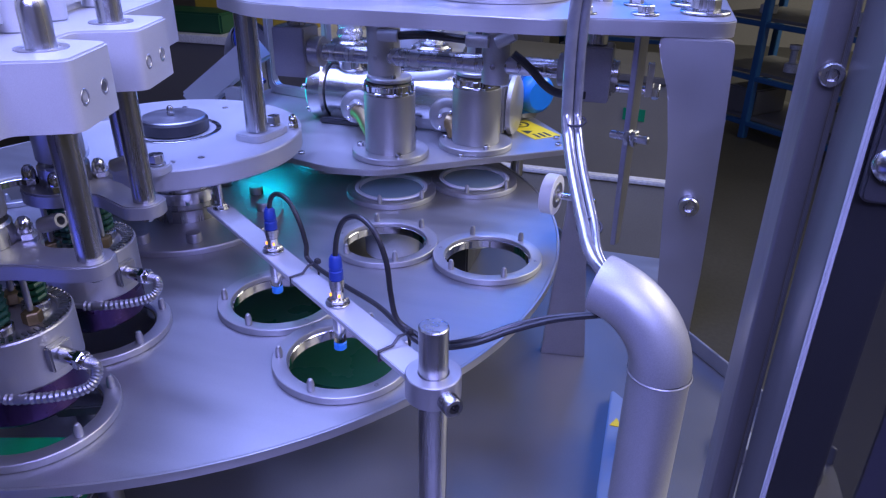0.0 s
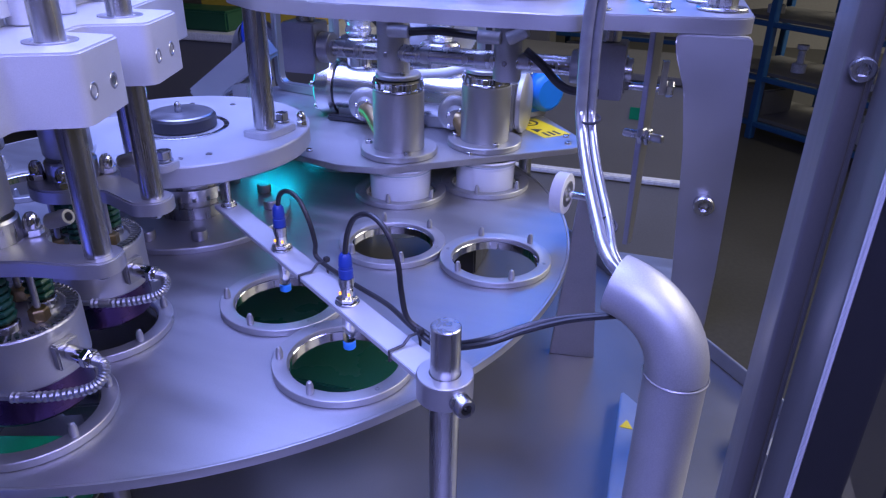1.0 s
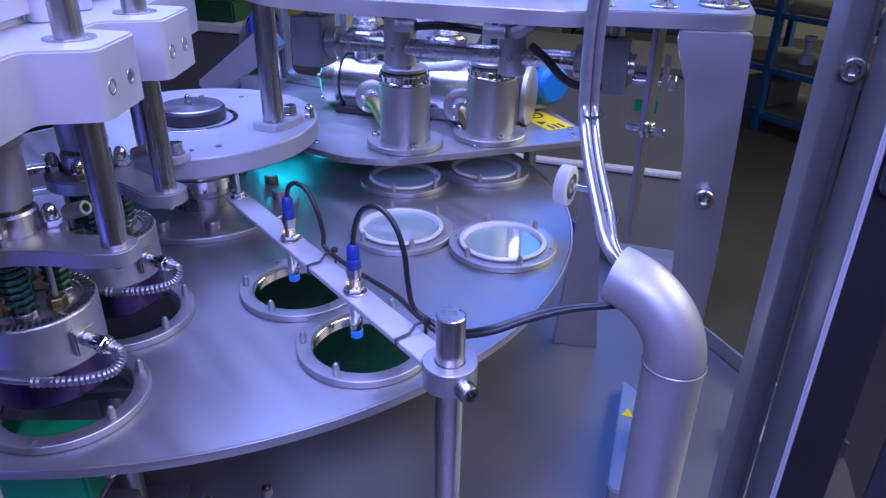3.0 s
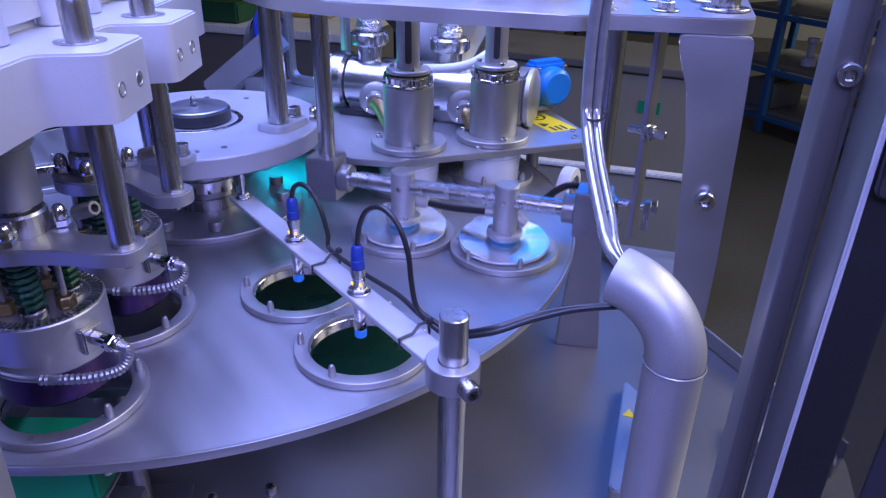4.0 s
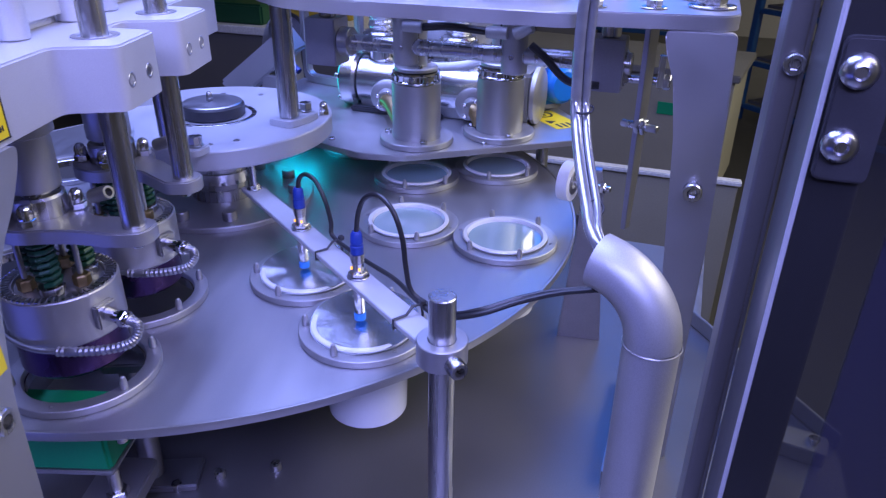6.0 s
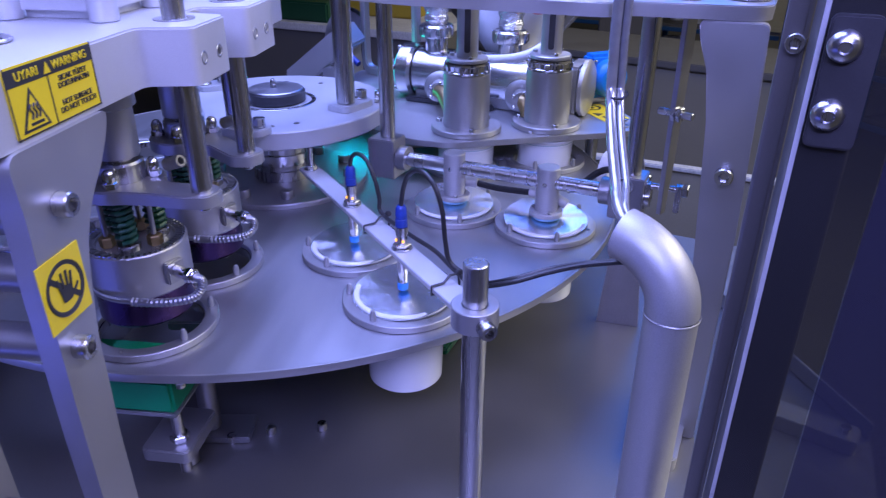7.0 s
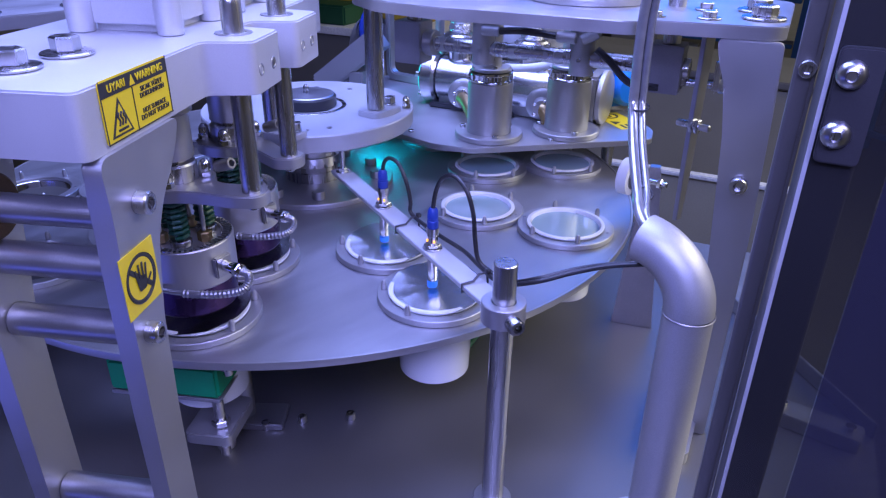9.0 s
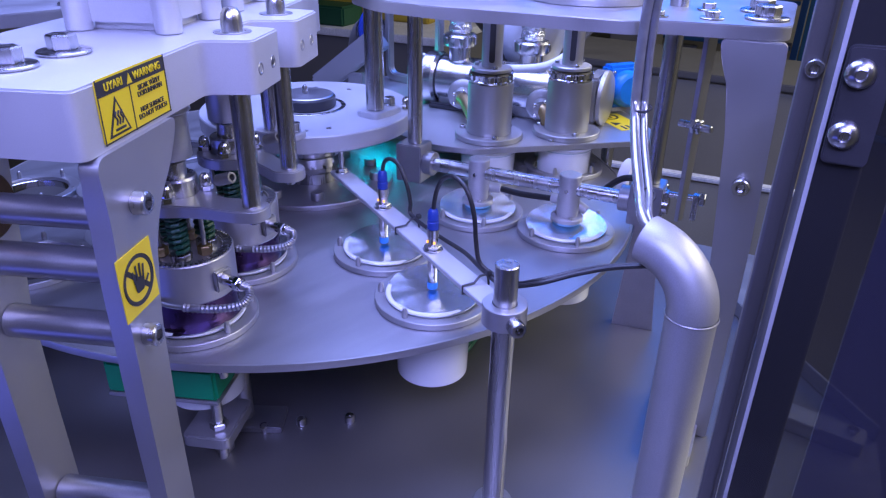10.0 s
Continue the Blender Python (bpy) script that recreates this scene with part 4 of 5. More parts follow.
def sealing_frame():
    t = thing("heat_press", "pale metal press plate on two shaped steel legs", "press", PL)
    outline = [(0.590, 0.069), (0.437, 0.069), (0.430, 0.106), (0.374, 0.106), (0.367, 0.069), (0.341, 0.069), (0.333, 0.107), (0.274, 0.107), (0.266, 0.069), (0.14, 0.069), (0.14, -0.085), (0.590, -0.085)]
    part("press_plate", prism(rounded(outline, 0.007, 4), 0.2375, 0.277, e=0.0013), ALU, t, "thick pale press plate with two lugs")
    leg = [(0.586, 0.2373), (0.4925, 0.2373), (0.497, 0.225), (0.509, 0.208), (0.526, 0.192), (0.540, 0.168), (0.551, 0.115), (0.555, 0.03), (0.553, DZ), (0.586, DZ), (0.587, 0.06), (0.586, 0.16), (0.584, 0.20)]
    leg2 = [(0.597, 0.2373), (0.535, 0.2373), (0.545, 0.168), (0.554, 0.111), (0.555, 0.03), (0.553, DZ), (0.590, DZ), (0.592, 0.06), (0.592, 0.16)]
    part("leg", prism(rounded(leg, 0.010), -0.072, -0.058, e=0.0025, m=at(0, 0, 0, 90, 0, 0)), BLASTED, t, "shaped steel side leg")
    part("leg", prism(rounded(leg2, 0.010), 0.022, 0.036, e=0.0025, m=at(0, 0, 0, 90, 0, 0)), BLASTED, t, "shaped steel side leg")
    for x, z, r in ((0.572, 0.198, 0.0095), (0.572, 0.163, 0.0112), (0.572, 0.116, 0.0115), (0.572, -0.036, 0.0115)):
        part("cross_bar", rod(r, -0.0217, 0.0577, 28, at(x, 0, z, -90, 0, 0)), DARKSTEEL, t, "round cross bar between the legs")
    part("bushing", rod(0.0215, -0.040, -0.012, 36, at(0.572, 0, 0.198, -90, 0, 0), e=0.002), BRONZE, t, "bronze bushing")
    for x, z in ((0.557, 0.201), (0.572, 0.115)):
        part("leg_screw", cap_screw(0.0075, 0.009, at(x, 0.0722, z, -90, 0, 0)), STEEL, t)
    for x, y in ((0.499, 0.006), (0.544, 0.0), (0.52, -0.060)):
        part("plate_bolt", hex_bolt(0.0095, 0.0125, at(x, y, 0.2772), washer=1.05), STEEL, t)
    for r in (R_IN + 0.042, R_OUT + 0.019):
        part("guide_slot", ring(0.0098, 0.0145, 0.2771, 0.2776, 28, at(r, 0.078, 0)), DARKSTEEL, t)
        for dx in (-0.006, 0.020):
            bm = ring(0.0030, 0.0052, -0.0010, 0.0002, 18, at(r + dx, 0.1072 if r < 0.35 else 0.1062, 0.2545, -90, 0, 0))
            rod(0.0030, -0.0008, -0.0002, 14, at(r + dx, 0.1072 if r < 0.35 else 0.1062, 0.2545, -90, 0, 0), bm)
            part("threaded_hole", bm, DARKSTEEL, t)
    for r in (R_IN, R_OUT):
        cylb = part("press_cylinder", box((r - 0.034, -0.034, 0.2773), (r + 0.034, 0.034, 0.48), 0.006), ALU, t, "pale pneumatic press cylinder")
        for a in (-1, 1):
            for b in (-1, 1):
                part("tie_rod", rod(0.010, 0.2773, 0.47, 18, at(r + a * 0.036, b * 0.036, 0)), ALU, cylb)
        part("rod_guide", lathe([(0, 0.1655), (0.0175, 0.1655), (0.0185, 0.167), (0.0185, 0.205), (0.022, 0.207), (0.022, 0.2373), (0, 0.2373)], 32, at(r, 0, 0)), BLASTED, cylb)
    return t


sframe = sealing_frame()


def hot_sign():
    # on the side of the press plate
    t = thing("warning_sign", "yellow warning sign with dark lettering, hot surface", "sign", PL @ at(0.5315, 0.0694, 0.2595, 90, 0, 180))
    w, h = 0.0390, 0.0188
    part("plate", prism(rounded([(-w, -h), (w, -h), (w, h), (-w, h)], 0.003), 0, 0.0006, e=0), YELLOW, t)
    band = bmesh.new()
    prism([(-w + 0.0012, h - 0.0102), (w - 0.0012, h - 0.0102), (w - 0.0012, h - 0.0012), (-w + 0.0012, h - 0.0012)], 0.0007, 0.0009, e=0, bm=band)
    for lo, hi in (((-w + 0.0004, -h), (-w + 0.0012, h)), ((w - 0.0012, -h), (w - 0.0004, h)), ((-w, -h + 0.0003), (w, -h + 0.0011)), ((-0.0055, -h), (-0.0047, h - 0.0102))):
        box((lo[0], lo[1], 0.0007), (hi[0], hi[1], 0.0010), 0, None, band)
    part("print_band", band, INK, t)
    part("triangle", prism([(-0.034, -0.0160), (-0.0105, -0.0160), (-0.0222, 0.0065)], 0.0007, 0.0009, e=0), INK, t)
    part("triangle_field", prism([(-0.0312, -0.0145), (-0.0133, -0.0145), (-0.0222, 0.0030)], 0.0010, 0.0012, e=0), YELLOW, t)
    bm = bmesh.new()
    for k in range(3):
        x = -0.0255 + 0.0030 * k
        tube([(x, -0.0100, 0.0013), (x + 0.0012, -0.0070, 0.0013), (x - 0.0004, -0.0045, 0.0013), (x + 0.0008, -0.002, 0.0013)], 0.0007, 6, 4, bm)
    box((-0.0275, -0.0132, 0.0013), (-0.0165, -0.0117, 0.0015), 0, None, bm)
    part("heat_symbol", bm, INK, t)
    lettering("UYARI", 0.0068, at(-0.0215, h - 0.0058, 0.0011), t, YELLOW)
    lettering("WARNING", 0.0068, at(0.0165, h - 0.0058, 0.0011), t, YELLOW)
    part("small_triangle", prism([(-0.0075, h - 0.0090), (-0.0015, h - 0.0090), (-0.0045, h - 0.0028)], 0.0010, 0.0012, e=0), YELLOW, t)
    lettering("SICAK YÜZEY\nDOKUNMAYIN", 0.0044, at(0.0170, 0.0030, 0.0009), t)
    lettering("HOT SURFACE\nDO NOT TOUCH", 0.0044, at(0.0170, -0.0105, 0.0009), t)
    return t


hot_sign()


def touch_sign():
    t = thing("prohibition_sign", "yellow do-not-touch sign with a barred hand", "sign", PL @ at(0.5700, 0.0723, 0.154, 90, 0, 180))
    w, h = 0.0195, 0.0215
    part("plate", prism([(-w, -h), (w, -h), (w, h), (-w, h)], 0, 0.0006, e=0), YELLOW, t)
    bm = ring(0.0140, 0.0168, 0.0007, 0.0010, 40)
    box((-0.016, -0.0017, 0.0007), (0.016, 0.0017, 0.0010), 0, at(0, 0, 0, 0, 0, -42), bm)
    part("barred_circle", bm, INK, t)
    palm = prism(rounded([(-0.0045, -0.008), (0.004, -0.008), (0.006, 0.001), (-0.0055, 0.001)], 0.002), 0.0011, 0.0013, e=0)
    for x, l, a in ((-0.0048, 0.008, 8), (-0.0016, 0.0105, 2), (0.0018, 0.0105, -4), (0.0048, 0.0085, -12), (0.0065, 0.006, -48)):
        box((-0.0009, -0.001, 0.0011), (0.0009, l, 0.0013), 0, at(x, 0.0 if abs(a) < 40 else -0.005, 0, 0, 0, a), palm)
    part("hand_symbol", palm, INK, t)
    return t


touch_sign()


TOOTH = finish(box((0.0338, -0.0011, 0.0906), (0.0415, 0.0011, 0.0920), 0.0), "tooth", STEEL)


def seal_head(r, dx):
    """A heat sealing head; origin on its axis at the table's top."""
    t = thing("heat_sealer", "round steel heat sealing head with green springs and a guide shaft", "heat sealer", PL @ at(r, 0, 0), group="sealing heads")
    part("skirt", lathe([(0, 0.0225), (0.0390, 0.0225), (0.0408, 0.0250), (0.0408, 0.0500), (0, 0.0500)], 56), PURPLE, t, "dark purple heat-tinted sealing ring")
    body = part("body", lathe([(0.026, 0.0502), (0.0415, 0.0502), (0.0428, 0.0520), (0.0428, 0.0895), (0.042, 0.0905), (0.0325, 0.0905), (0.0315, 0.088), (0, 0.088)], 64), BLASTED, t)
    for k in range(56):
        o = new("tooth", TOOTH)
        o.parent = body
        o.matrix_basis = at(0, 0, 0, 0, 0, 360 * k / 56)
    for a in (15, 135, 255):
        x, y = 0.0198 * math.cos(radians(a)), 0.0198 * math.sin(radians(a))
        pts = [(x + 0.0076 * math.cos(0.7854 * k), y + 0.0076 * math.sin(0.7854 * k), 0.0975 + 0.0375 * k / 56) for k in range(57)]
        part("spring", tube(pts, 0.0022, 7, 1), GREEN_SPRING, t, "green coil spring")
        part("spring_core", rod(0.0048, 0.0882, 0.1345, 16, at(x, y, 0)), STEEL, t)
        part("spring_seat", rod(0.0098, 0.0882, 0.0945, 20, at(x, y, 0)), STEEL, t)
    for a in (75, 195, 315):
        x, y = 0.0225 * math.cos(radians(a)), 0.0225 * math.sin(radians(a))
        bm = hexa(0.0066, 0.0884, 0.0975, at(x, y, 0))
        part("stud", rod(0.0022, 0.0976, 0.1345, 12, at(x, y, 0)), DARKSTEEL, t)
        part("brass_nut", bm, BRASS, t, "brass hexagon nut")
    n = 18
    outline = [(0.0345 * math.cos(radians(95 + 350 * k / n * 0.83)), 0.0345 * math.sin(radians(95 + 350 * k / n * 0.83))) for k in range(n + 1)]
    outline += [(0.030, 0.036), (dx + 0.015, 0.068), (dx + 0.013, 0.086), (dx + 0.004, 0.0915), (dx - 0.008, 0.092), (dx - 0.015, 0.083), (dx - 0.014, 0.070), (0.004, 0.046)]
    part("arm_plate", prism(rounded(outline, 0.004, 2), 0.1347, 0.1455, e=0.0012), BLASTED, t, "steel arm plate")
    for a in (10, 110, 200, 290):
        part("acorn", acorn_nut(0.0064, at(0.0255 * math.cos(radians(a)), 0.0255 * math.sin(radians(a)), 0.1457)), CHROME, t, "chrome acorn nut")
    part("side_screw", cap_screw(0.0055, 0.018, at(-0.01, 0.036, 0.155, -70, 0, -20)), DARKSTEEL, t)
    part("hub", lathe([(0, 0.1457), (0.0195, 0.1457), (0.0195, 0.160), (0.018, 0.162), (0.0115, 0.162), (0.0115, 0.175), (0, 0.175)], 32), STEEL, t)
    part("guide_shaft", lathe([(0, 0.1457), (0.0083, 0.1457), (0.0083, 0.299), (0.0074, 0.304), (0.0048, 0.3078), (0, 0.3090)], 28, at(dx, 0.078, 0)), STEEL, t, "polished guide shaft with a rounded tip")
    part("shaft_nut", rod(0.005, 0.1290, 0.1346, 14, at(dx, 0.078, 0)), STEEL, t)
    con = part("connector", box((0.0418, -0.009, 0.060), (0.0480, 0.009, 0.080), 0.0012, at(0, 0, 0, 0, 0, 66)), DARKSTEEL, t, "heater cable connector")
    bm = rod(0.0056, 0.0482, 0.071, 18, at(0, 0, 0.071, 0, 0, 66) @ at(0, 0, 0, 0, 90, 0))
    hexa(0.0070, 0.062, 0.068, at(0, 0, 0.071, 0, 0, 66) @ at(0, 0, 0, 0, 90, 0), bm)
    part("gland", bm, CHROME, con)

    def cyl(rr, a, z):
        return (rr * math.cos(radians(a)), rr * math.sin(radians(a)), z)
    part("braided_cable", tube([cyl(0.071, 66, 0.0710), cyl(0.079, 65.5, 0.0705), cyl(0.0835, 62, 0.0660), cyl(0.081, 57, 0.0605), cyl(0.070, 48, 0.0570), cyl(0.059, 35, 0.0555), cyl(0.0515, 18, 0.0555)], 0.0036, 12, 9, ribs=0.10), DARKSTEEL, t, "braided steel cable sleeve")
    part("heater_cable", tube([cyl(0.0515, 18, 0.0555), cyl(0.048, 0, 0.0560), cyl(0.0455, -20, 0.0570), cyl(0.0455, -50, 0.0590), cyl(0.0455, -90, 0.0600)], 0.0022, 8, 6), DARKSTEEL, t, "thin heater cable")
    return t


heads = [seal_head(R_IN, 0.042), seal_head(R_OUT, 0.019)]


def cup_lift():
    t = thing("cup_lift", "green pad on an adjustable lifting table below the turntable", "lifting table", PL @ at(0.32, -0.0175, -0.004))
    part("pad", box((0.055, -0.055, -0.052), (0.115, 0.055, -0.062 + 0.045), 0.003), GREEN_PAD, t, "bright green plastic pad")
    part("pad_plate", box((-0.075, -0.055, -0.0565), (0.115, 0.055, -0.0522), 0.001), BLASTED, t)
    for x, y in ((0.092, 0.040),):
        bm = rod(0.0055, -0.14, -0.0568, 16, at(x, y, 0))
        hexa(0.0095, -0.1015, -0.094, at(x, y, 0), bm)
        hexa(0.0095, -0.064, -0.0570, at(x, y, 0), bm)
        part("jack_screw", bm, STEEL, t)
    part("base_plate", prism(rounded([(0.045, 0.008), (0.110, 0.008), (0.110, 0.056), (0.045, 0.056)], 0.008), -0.1145, -0.102, e=0.0015), BLASTED, t)
    for x, y in ((0.055, 0.022),):
        part("guide_post", rod(0.010, DZ + 0.0045, -0.1147, 24, at(x, y, 0)), STEEL, t)
    return t


cup_lift()


def under_bracket():
    t = thing("stop_bracket", "small steel bracket post below the turntable", "bracket", at(0.111, -0.310, Z))
    part("post", rod(0.0105, DZ + 0.0085, -0.030, 24), DARKSTEEL, t)
    part("foot", box((-0.03, -0.02, DZ), (0.045, 0.02, DZ + 0.008), 0.0015, at(0, 0, 0, 0, 0, 25)), DARKSTEEL, t)
    part("head", box((-0.02, -0.014, -0.0298), (0.045, 0.014, -0.0198), 0.0015, at(0, 0, 0, 0, 0, 25)), DARKSTEEL, t)
    part("bolt", rod(0.0045, -0.055, -0.030, 14, at(0.03, 0.01, 0)), STEEL, t)
    part("nut", hexa(0.0085, -0.0385, -0.0305, at(0.03, 0.01, 0)), STEEL, t)
    return t


under_bracket()


def rear_station():
    t = thing("lid_station", "grey steel plate of the next station with screws and a hose", "machine frame", station(-2))
    part("station_plate", prism(rounded([(0.20, -0.11), (0.58, -0.11), (0.58, 0.075), (0.20, 0.075)], 0.015), 0.262, 0.274, e=0.001), BLASTED, t)
    part("station_leg", prism(rounded([(0.52, 0.2615), (0.58, 0.2615), (0.585, DZ), (0.55, DZ)], 0.004), -0.07, -0.058, e=0.001, m=at(0, 0, 0, 90, 0, 0)), BLASTED, t)
    for x, y in ((0.55, 0.04), (0.47, 0.05), (0.38, 0.055), (0.30, 0.05), (0.55, -0.05)):
        part("plate_bolt", hex_bolt(0.008, 0.010, at(x, y, 0.2742)), STEEL, t)
    part("clamp", box((0.36, -0.03, 0.2742), (0.44, 0.035, 0.315), 0.004), DARKSTEEL, t)
    part("air_hose", tube([(0.42, 0.06, 0.28), (0.43, 0.085, 0.25), (0.40, 0.09, 0.20), (0.36, 0.08, 0.17)], 0.006, 10, 6), BLACK, t, "black air hose")
    return t


rear_station()


# ---- guard door ----
def guard():
    t = thing("guard_door", "aluminium framed guard door with a smoked clear panel", "guard door", at(0, 0, 0))
    post = prism(rounded([(0.5915, -0.348), (0.6020, -0.348), (0.6020, -0.310), (0.5915, -0.310)], 0.002, 3), 0.0, 1.75, e=0)
    part("post", post, PROFILE, t, "dark aluminium post")
    part("post_lip", box((0.6010, -0.3500, 0.0), (0.6030, -0.3482, 1.75), 0.0005), DOORALU, t, "pale lip of the post")
    leaf = prism(rounded([(0.6032, -0.350), (0.6062, -0.386), (0.6300, -0.386), (0.6300, -0.350)], 0.0025, 3), 0.0, 1.75, e=0)
    part("door_frame", leaf, DOORALU, t, "pale metal door edge")
    part("seal_strip", box((0.6058, -0.3895, 0.0), (0.6080, -0.3865, 1.75), 0.0008), SEAL, t, "thin translucent seal strip")
    part("panel", box((0.6082, -0.3895, 0.05), (0.6440, -0.3865, 1.72), 0), PANEL, t, "smoked clear panel")
    part("panel_film", box((0.6445, -0.3895, 0.05), (1.20, -0.3865, 1.72), 0), NAVY, t, "dark blue tinted panel")
    part("post_screw", cap_screw(0.0050, 0.0045, at(0.5980, -0.3482, 1.2415, 90, 0, 0)), STEEL, t)
    part("hinge", prism(rounded([(0.6090, 1.203), (0.6300, 1.203), (0.6300, 1.262), (0.6090, 1.262)], 0.004), 0, 0.004, e=0.001, m=at(0, -0.3897, 0, 90, 0, 0)), BLACK_P, t, "dark hinge plate")
    for z in (1.249, 1.219):
        part("dome_screw", lathe([(0, 0), (0.0072, 0), (0.0069, 0.003), (0.005, 0.0052), (0.0028, 0.0060), (0.0022, 0.0045), (0, 0.0045)], 24, at(0.6165, -0.3938, z, 90, 0, 0)), STEEL, t)
    part("edge_frame", box((1.2005, -0.405, 0.0), (1.23, -0.375, 1.75), 0.002), PROFILE, t)
    return t


guard()


# ---- hall things ----
def rack(x, y, rz, group):
    t = thing("storage_rack", "blue steel storage rack loaded with pale goods", "rack", at(x, y, 0, 0, 0, rz), group=group)
    L, D = 2.4, 0.6
    for px_ in (0.0, 0.36, 1.4, L):
        for py_ in (0.0, D):
            part("upright", box((px_ - 0.022, py_ - 0.022, 0), (px_ + 0.022, py_ + 0.022, 2.6), 0.004), RACKBLUE, t)
    for z in (0.11, 0.385, 0.70, 1.05, 1.50, 2.00):
        sh = part("shelf", box((0.031, 0.031, z), (L - 0.031, D - 0.031, z + 0.02), 0), GREYPAINT, t)
        part("beam", box((0.031, -0.02, z - 0.030), (L - 0.031, 0.02, z - 0.001), 0.004), RACKBLUE, t)
    return t


def goods(rack_m, items, seed):
    rnd = random.Random(seed)
    for x, z, w, h, kind in items:
        m = rack_m @ at(x, 0.22 + rnd.uniform(-0.08, 0.1), z + 0.0198, 0, 0, rnd.uniform(-12, 12))
        if kind == "box":
            solo("crate", box((-w / 2, -0.15, 0), (w / 2, 0.15, h), 0.01), rnd.choice((CRATE, GREYPAINT, BEIGE)), "pale cardboard crate on a rack shelf", "crate", m, group="goods on the racks")
        elif kind == "tub":
            solo("bucket", lathe([(0, 0), (w * 0.42, 0), (w * 0.5, h * 0.95), (w * 0.53, h), (w * 0.47, h), (0, h * 0.97)], 24), CRATE, "pale plastic bucket on a rack shelf", "bucket", m, group="goods on the racks")
        else:
            solo("machine_part", lathe([(0, 0), (w * 0.5, 0), (w * 0.5, h * 0.3), (w * 0.25, h * 0.35), (w * 0.25, h * 0.8), (w * 0.4, h * 0.85), (w * 0.4, h), (0, h)], 20), CRATE, "bright turned metal part on a rack shelf", "machine part", m, group="goods on the racks")


def fill_rack(x, y, rz, seed):
    rack(x, y, rz, "storage racks")
    rnd = random.Random(seed)
    items = []
    for z in (0.11, 0.385, 0.70, 1.05, 1.50, 2.00):
        px_ = 0.15
        while px_ < 2.2:
            kind = rnd.choice(("tub", "part", "part", "part", "part")) if z > 0.3 else rnd.choice(("box", "tub"))
            w = rnd.uniform(0.05, 0.11) if kind == "part" else rnd.uniform(0.16, 0.26)
            if rnd.random() < 0.75:
                items.append((px_ + w / 2, z, w, rnd.uniform(0.07, 0.17), kind))
            px_ += w + rnd.uniform(0.02, 0.09)
    goods(at(x, y, 0, 0, 0, rz), items, seed)


fill_rack(0.858, 4.23, -45, 3)
fill_rack(-1.75, 5.3, -6, 5)


def work_cabinet():
    t = thing("machine_cabinet", "beige machine cabinet with a green mark and castors", "cabinet", at(0.05, 2.35, 0, 0, 0, -8))
    part("body", box((-0.62, 0, 0.16), (0.66, 0.5, 0.66), 0.008), BEIGE, t)
    part("top", box((-0.64, -0.02, 0.661), (0.68, 0.52, 0.69), 0.004), GREYPAINT, t)
    part("rail", rod(0.012, -0.62, 0.66, 16, at(0, -0.06, 0.20, 0, 90, 0)), CRATE, t, "pale rail")
    part("green_mark", box((0.38, -0.004, 0.50), (0.47, -0.0005, 0.55), 0), GREEN_PAD, t, "bright green mark")
    for x in (-0.55, 0.60):
        for y in (0.05, 0.45):
            bm = rod(0.05, -0.015, 0.015, 24, at(x, y, 0.05, 0, 90, 0))
            box((x - 0.025, y - 0.02, 0.06), (x + 0.025, y + 0.02, 0.159), 0.002, None, bm)
            part("castor", bm, CRATE, t)
    return t


work_cabinet()


def panel_screen():
    t = thing("panel_screen", "low beige sheet metal screen standing on the floor", "screen", at(0.07, 1.45, 0))
    part("sheet", box((-0.55, 0, 0.03), (0.66, 0.02, 0.53), 0.003), BEIGE, t)
    part("top_rail", box((-0.555, -0.008, 0.5305), (0.668, 0.028, 0.545), 0.003), CRATE, t, "pale top rail")
    for x in (-0.5, 0.6):
        part("foot", box((x - 0.03, -0.10, 0), (x + 0.03, 0.12, 0.0295), 0.003), GREYPAINT, t)
    return t


panel_screen()


def bench(x, y, rz):
    t = thing("work_bench", "pale topped work bench with dark panel front", "bench", at(x, y, 0, 0, 0, rz))
    part("top", box((-0.9, -0.35, 0.66), (0.9, 0.35, 0.70), 0.004), CRATE, t)
    part("front_panel", box((-0.88, -0.33, 0.1), (0.88, -0.30, 0.659), 0.003), GREYPAINT, t, "dark front panel")
    for a in (-0.86, 0.86):
        part("side_panel", box((a - 0.02, -0.299, 0.0), (a + 0.02, 0.33, 0.659), 0.003), GREYPAINT, t)
    return t


bench(-1.85, 2.75, 0)
solo("yellow_crate", box((-0.35, -0.2, 0), (0.35, 0.2, 0.25), 0.01), OCHRE, "ochre plastic crate on a work bench", "crate", at(-1.55, 2.95, 0.7005))
solo("bench_device", box((-0.2, -0.1, 0), (0.2, 0.1, 0.10), 0.01), DARKGREEN, "dark green device on a work bench", "device", at(-1.75, 2.55, 0.7005))
solo("hall_column", box((-0.15, -0.15, 0), (0.15, 0.15, HZ - 0.002), 0.01), GREYPAINT, "dark hall column", "column", at(-0.35, 4.2, 0))


# ---- movement ----
def line(keys, t):
    """The value at t of a broken line."""
    if t <= keys[0][0]:
        return keys[0][1]
    for (a, va), (b, vb) in zip(keys, keys[1:]):
        if t <= b:
            return va + (vb - va) * (t - a) / (b - a)
    return keys[-1][1]


INDEX = (2.105, 5.0, 7.965)
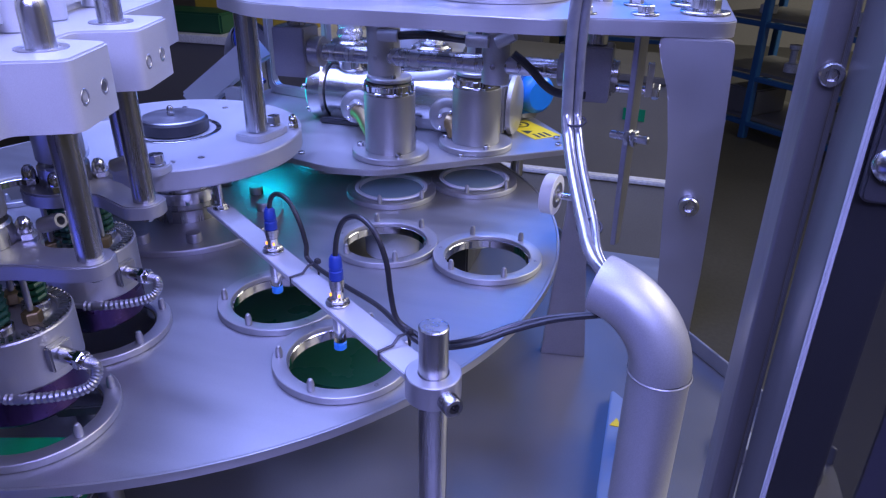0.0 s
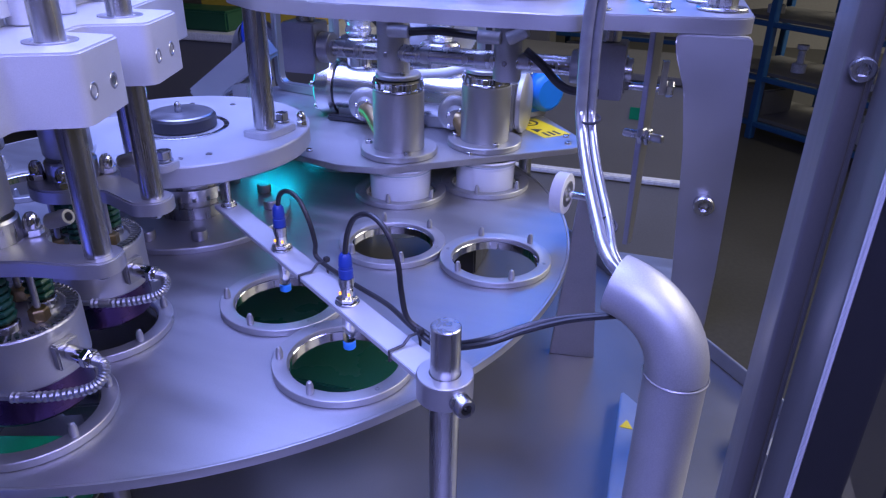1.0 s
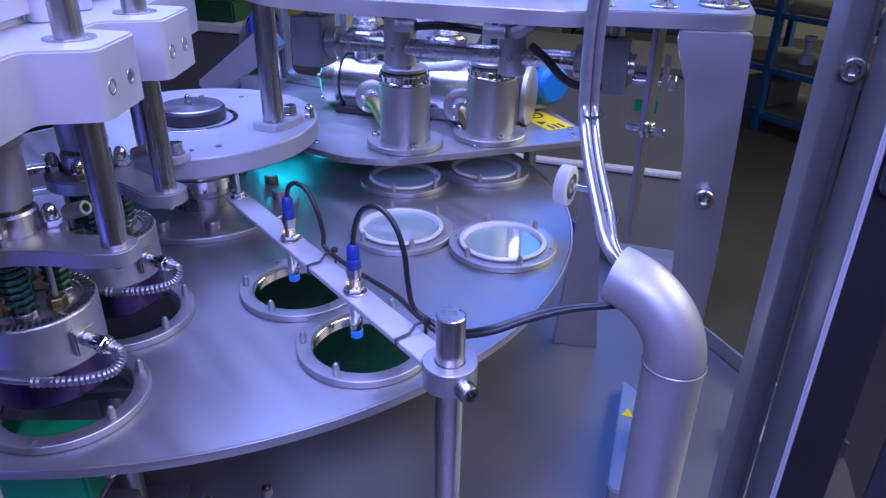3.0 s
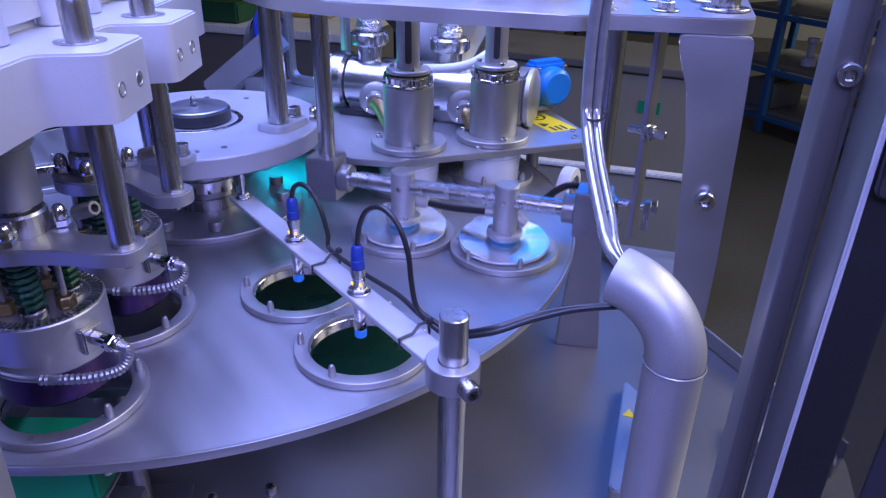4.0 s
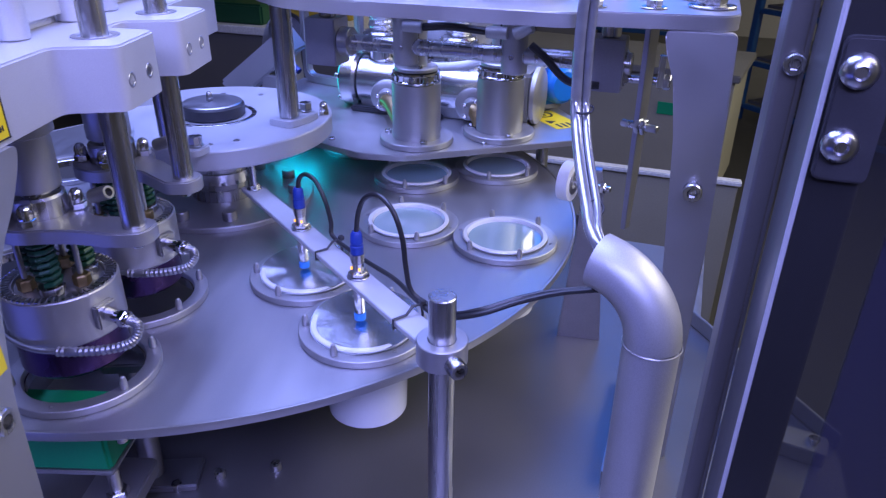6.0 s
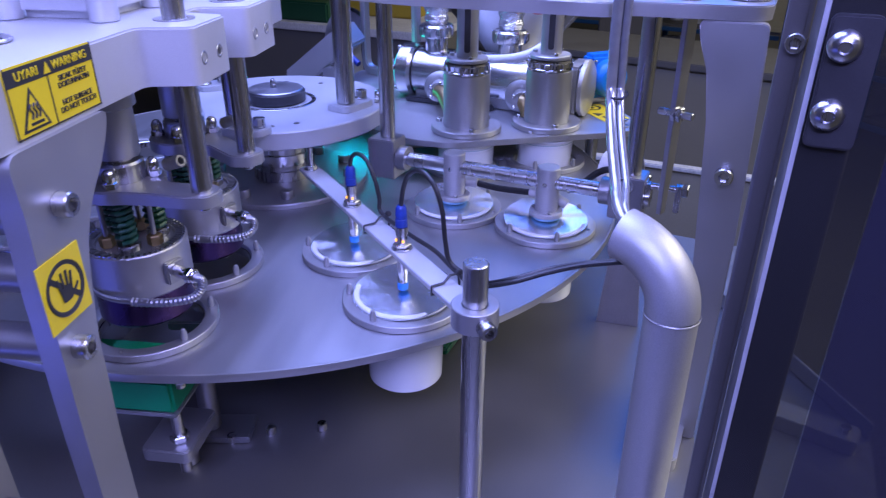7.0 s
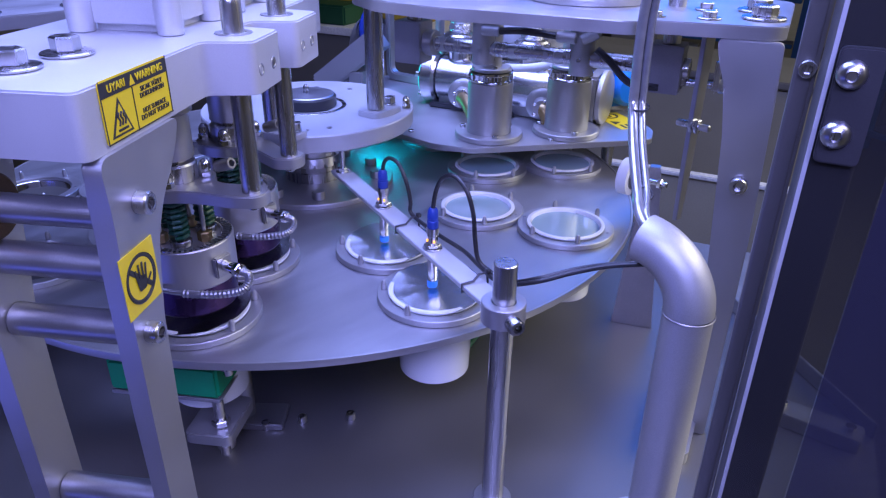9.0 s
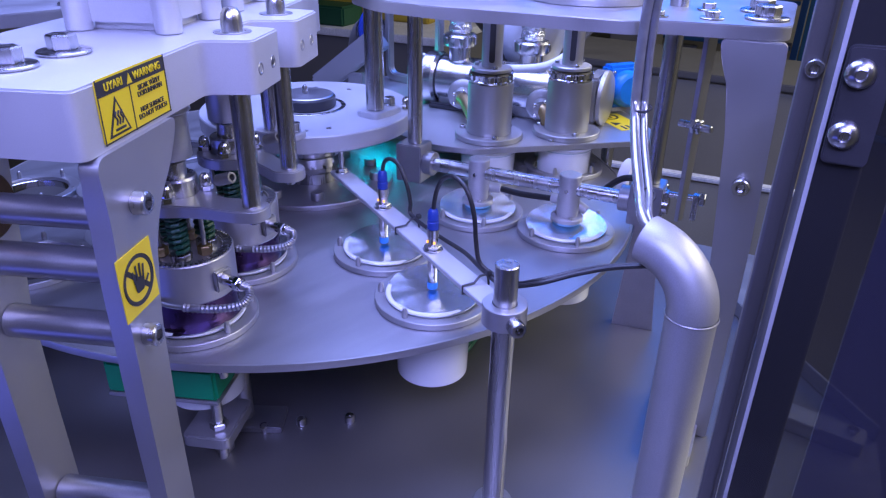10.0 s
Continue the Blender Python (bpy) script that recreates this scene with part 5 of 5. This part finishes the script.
# turn of one index: time after its start, share of the step
INDEX_TURN = ((-0.15, 0.0), (-0.1, 0.008), (0.0, 0.033), (0.1, 0.070), (0.2, 0.135), (0.3, 0.255), (0.4, 0.455), (0.5, 0.645), (0.6, 0.805), (0.7, 0.910), (0.8, 0.950), (0.9, 0.972), (1.1, 0.994), (1.3, 1.0))
RESTS = (-1.1, -36.0, -72.2, -108.2)


def table_angle(t):
    a = line(((0.0, 0.0), (0.1, -0.4), (0.25, -0.9), (0.45, RESTS[0])), t)
    for k, t0 in enumerate(INDEX):
        a += (RESTS[k + 1] - RESTS[k]) * line(INDEX_TURN, t - t0)
    return a


def table_times():
    ts = {0.0, 0.1, 0.25, 0.45, 10.0}
    for t0 in INDEX:
        ts |= {round(t0 + k[0], 3) for k in INDEX_TURN}
    return sorted(ts)


LOW, HIGH = 0.0582, 0.213
ARM_Z = ((0, HIGH), (3.40, HIGH), (3.50, 0.176), (3.60, 0.148), (3.70, 0.117), (3.80, 0.093), (3.90, 0.083), (4.00, LOW + 0.004), (4.06, LOW), (4.70, LOW), (4.80, 0.095), (4.90, 0.115), (5.00, 0.172), (5.10, 0.195), (5.20, 0.208), (5.30, HIGH),
         (6.33, HIGH), (6.43, 0.176), (6.53, 0.148), (6.63, 0.117), (6.73, 0.093), (6.83, 0.083), (6.92, LOW), (7.62, LOW), (7.70, 0.085), (7.80, 0.110), (7.90, 0.150), (8.00, 0.192), (8.10, 0.208), (8.20, HIGH),
         (9.30, HIGH), (9.40, 0.176), (9.50, 0.148), (9.60, 0.117), (9.70, 0.093), (9.80, 0.078), (9.88, LOW), (10.0, LOW))
ARM_TURN = ((0, 180), (3.38, 180), (3.50, 140), (3.60, 85), (3.70, 35), (3.80, 8), (3.87, 0), (4.80, 0), (4.90, 28), (5.00, 88), (5.10, 150), (5.18, 180),
            (6.31, 180), (6.43, 140), (6.53, 85), (6.63, 35), (6.73, 8), (6.80, 0), (7.70, 0), (7.80, 28), (7.90, 75), (8.00, 150), (8.08, 180),
            (9.28, 180), (9.40, 140), (9.50, 85), (9.60, 35), (9.70, 8), (9.77, 0), (10.0, 0))
CUP_LIFT = ((0, 0), (0.50, 0), (0.68, 1), (1.52, 1), (1.74, 0), (3.42, 0), (3.60, 1), (4.52, 1), (4.74, 0), (6.36, 0), (6.54, 1), (7.25, 1), (7.45, 0), (9.24, 0), (9.44, 1), (10.0, 1))
SEAL_DROP = ((0, 0), (9.12, 0), (9.34, 1), (10.0, 1))


def arm_pose(t):
    return pose(0, 0, Z + line(ARM_Z, t))


def turn_pose(t):
    return pose(0, 0, 0, -line(ARM_TURN, t), 0, 0)


def slot_pose(slot, r, t, lift):
    a = radians(STEP * (slot - 1) + table_angle(t))
    return pose(r * math.cos(a), r * math.sin(a), Z - 0.005 + lift, 0, 0, math.degrees(a))


def motions():
    tt = table_times()
    walk(table, [(t, pose(0, 0, Z, 0, 0, table_angle(t))) for t in tt])
    at_ = sorted({k[0] for k in ARM_Z} | {k[0] for k in ARM_TURN})
    walk(arm, [(t, arm_pose(t)) for t in at_])
    dense = sorted(set(at_) | {round(0.05 * k, 3) for k in range(201)})
    walk(axle, [(t, turn_pose(t)) for t in dense])
    for (slot, r), ob in cups.items():
        # the slot stands at the filling station during one rest
        n = slot - 2
        start = INDEX[n - 1] + 0.9 if n else 0.0
        end = INDEX[n] - 0.15 if n < 3 else 10.0
        ts = sorted(set(tt) | {k[0] for k in CUP_LIFT})
        walk(ob, [(t, slot_pose(slot, r, t, 0.0345 * line(CUP_LIFT, t) if start <= t <= end else 0.0)) for t in ts])
    for (slot, r), ob in foils.items():
        pick, lay = {2: (3.36, 4.68), 3: (6.29, 7.60), 4: (9.26, 10.5)}[slot]
        rows = [(0.0, pose(r, 0, Z + 0.290 + 0.004 * slot)), (pick - 0.30, pose(r, 0, Z + 0.290 + 0.004 * slot))]
        for t in [pick] + [t for t in dense if pick < t <= min(lay, 10.0)]:
            rows.append((t, arm_pose(t) @ turn_pose(t) @ pose(r, 0, -0.0462)))
        rest = arm_pose(4.3) @ pose(r, 0, -0.0462)
        for t in [t for t in tt if t > lay]:
            spin = pose(0, 0, Z, 0, 0, table_angle(t) - table_angle(lay)) @ pose(0, 0, -Z)
            rows.append((t, spin @ rest))
        walk(ob, rows)
    for ob, r in zip(heads, (R_IN, R_OUT)):
        walk(ob, [(t, PL @ pose(r, 0, -0.0130 * line(SEAL_DROP, t))) for t in (0.0, 9.12, 9.2, 9.27, 9.34, 10.0)])


motions()
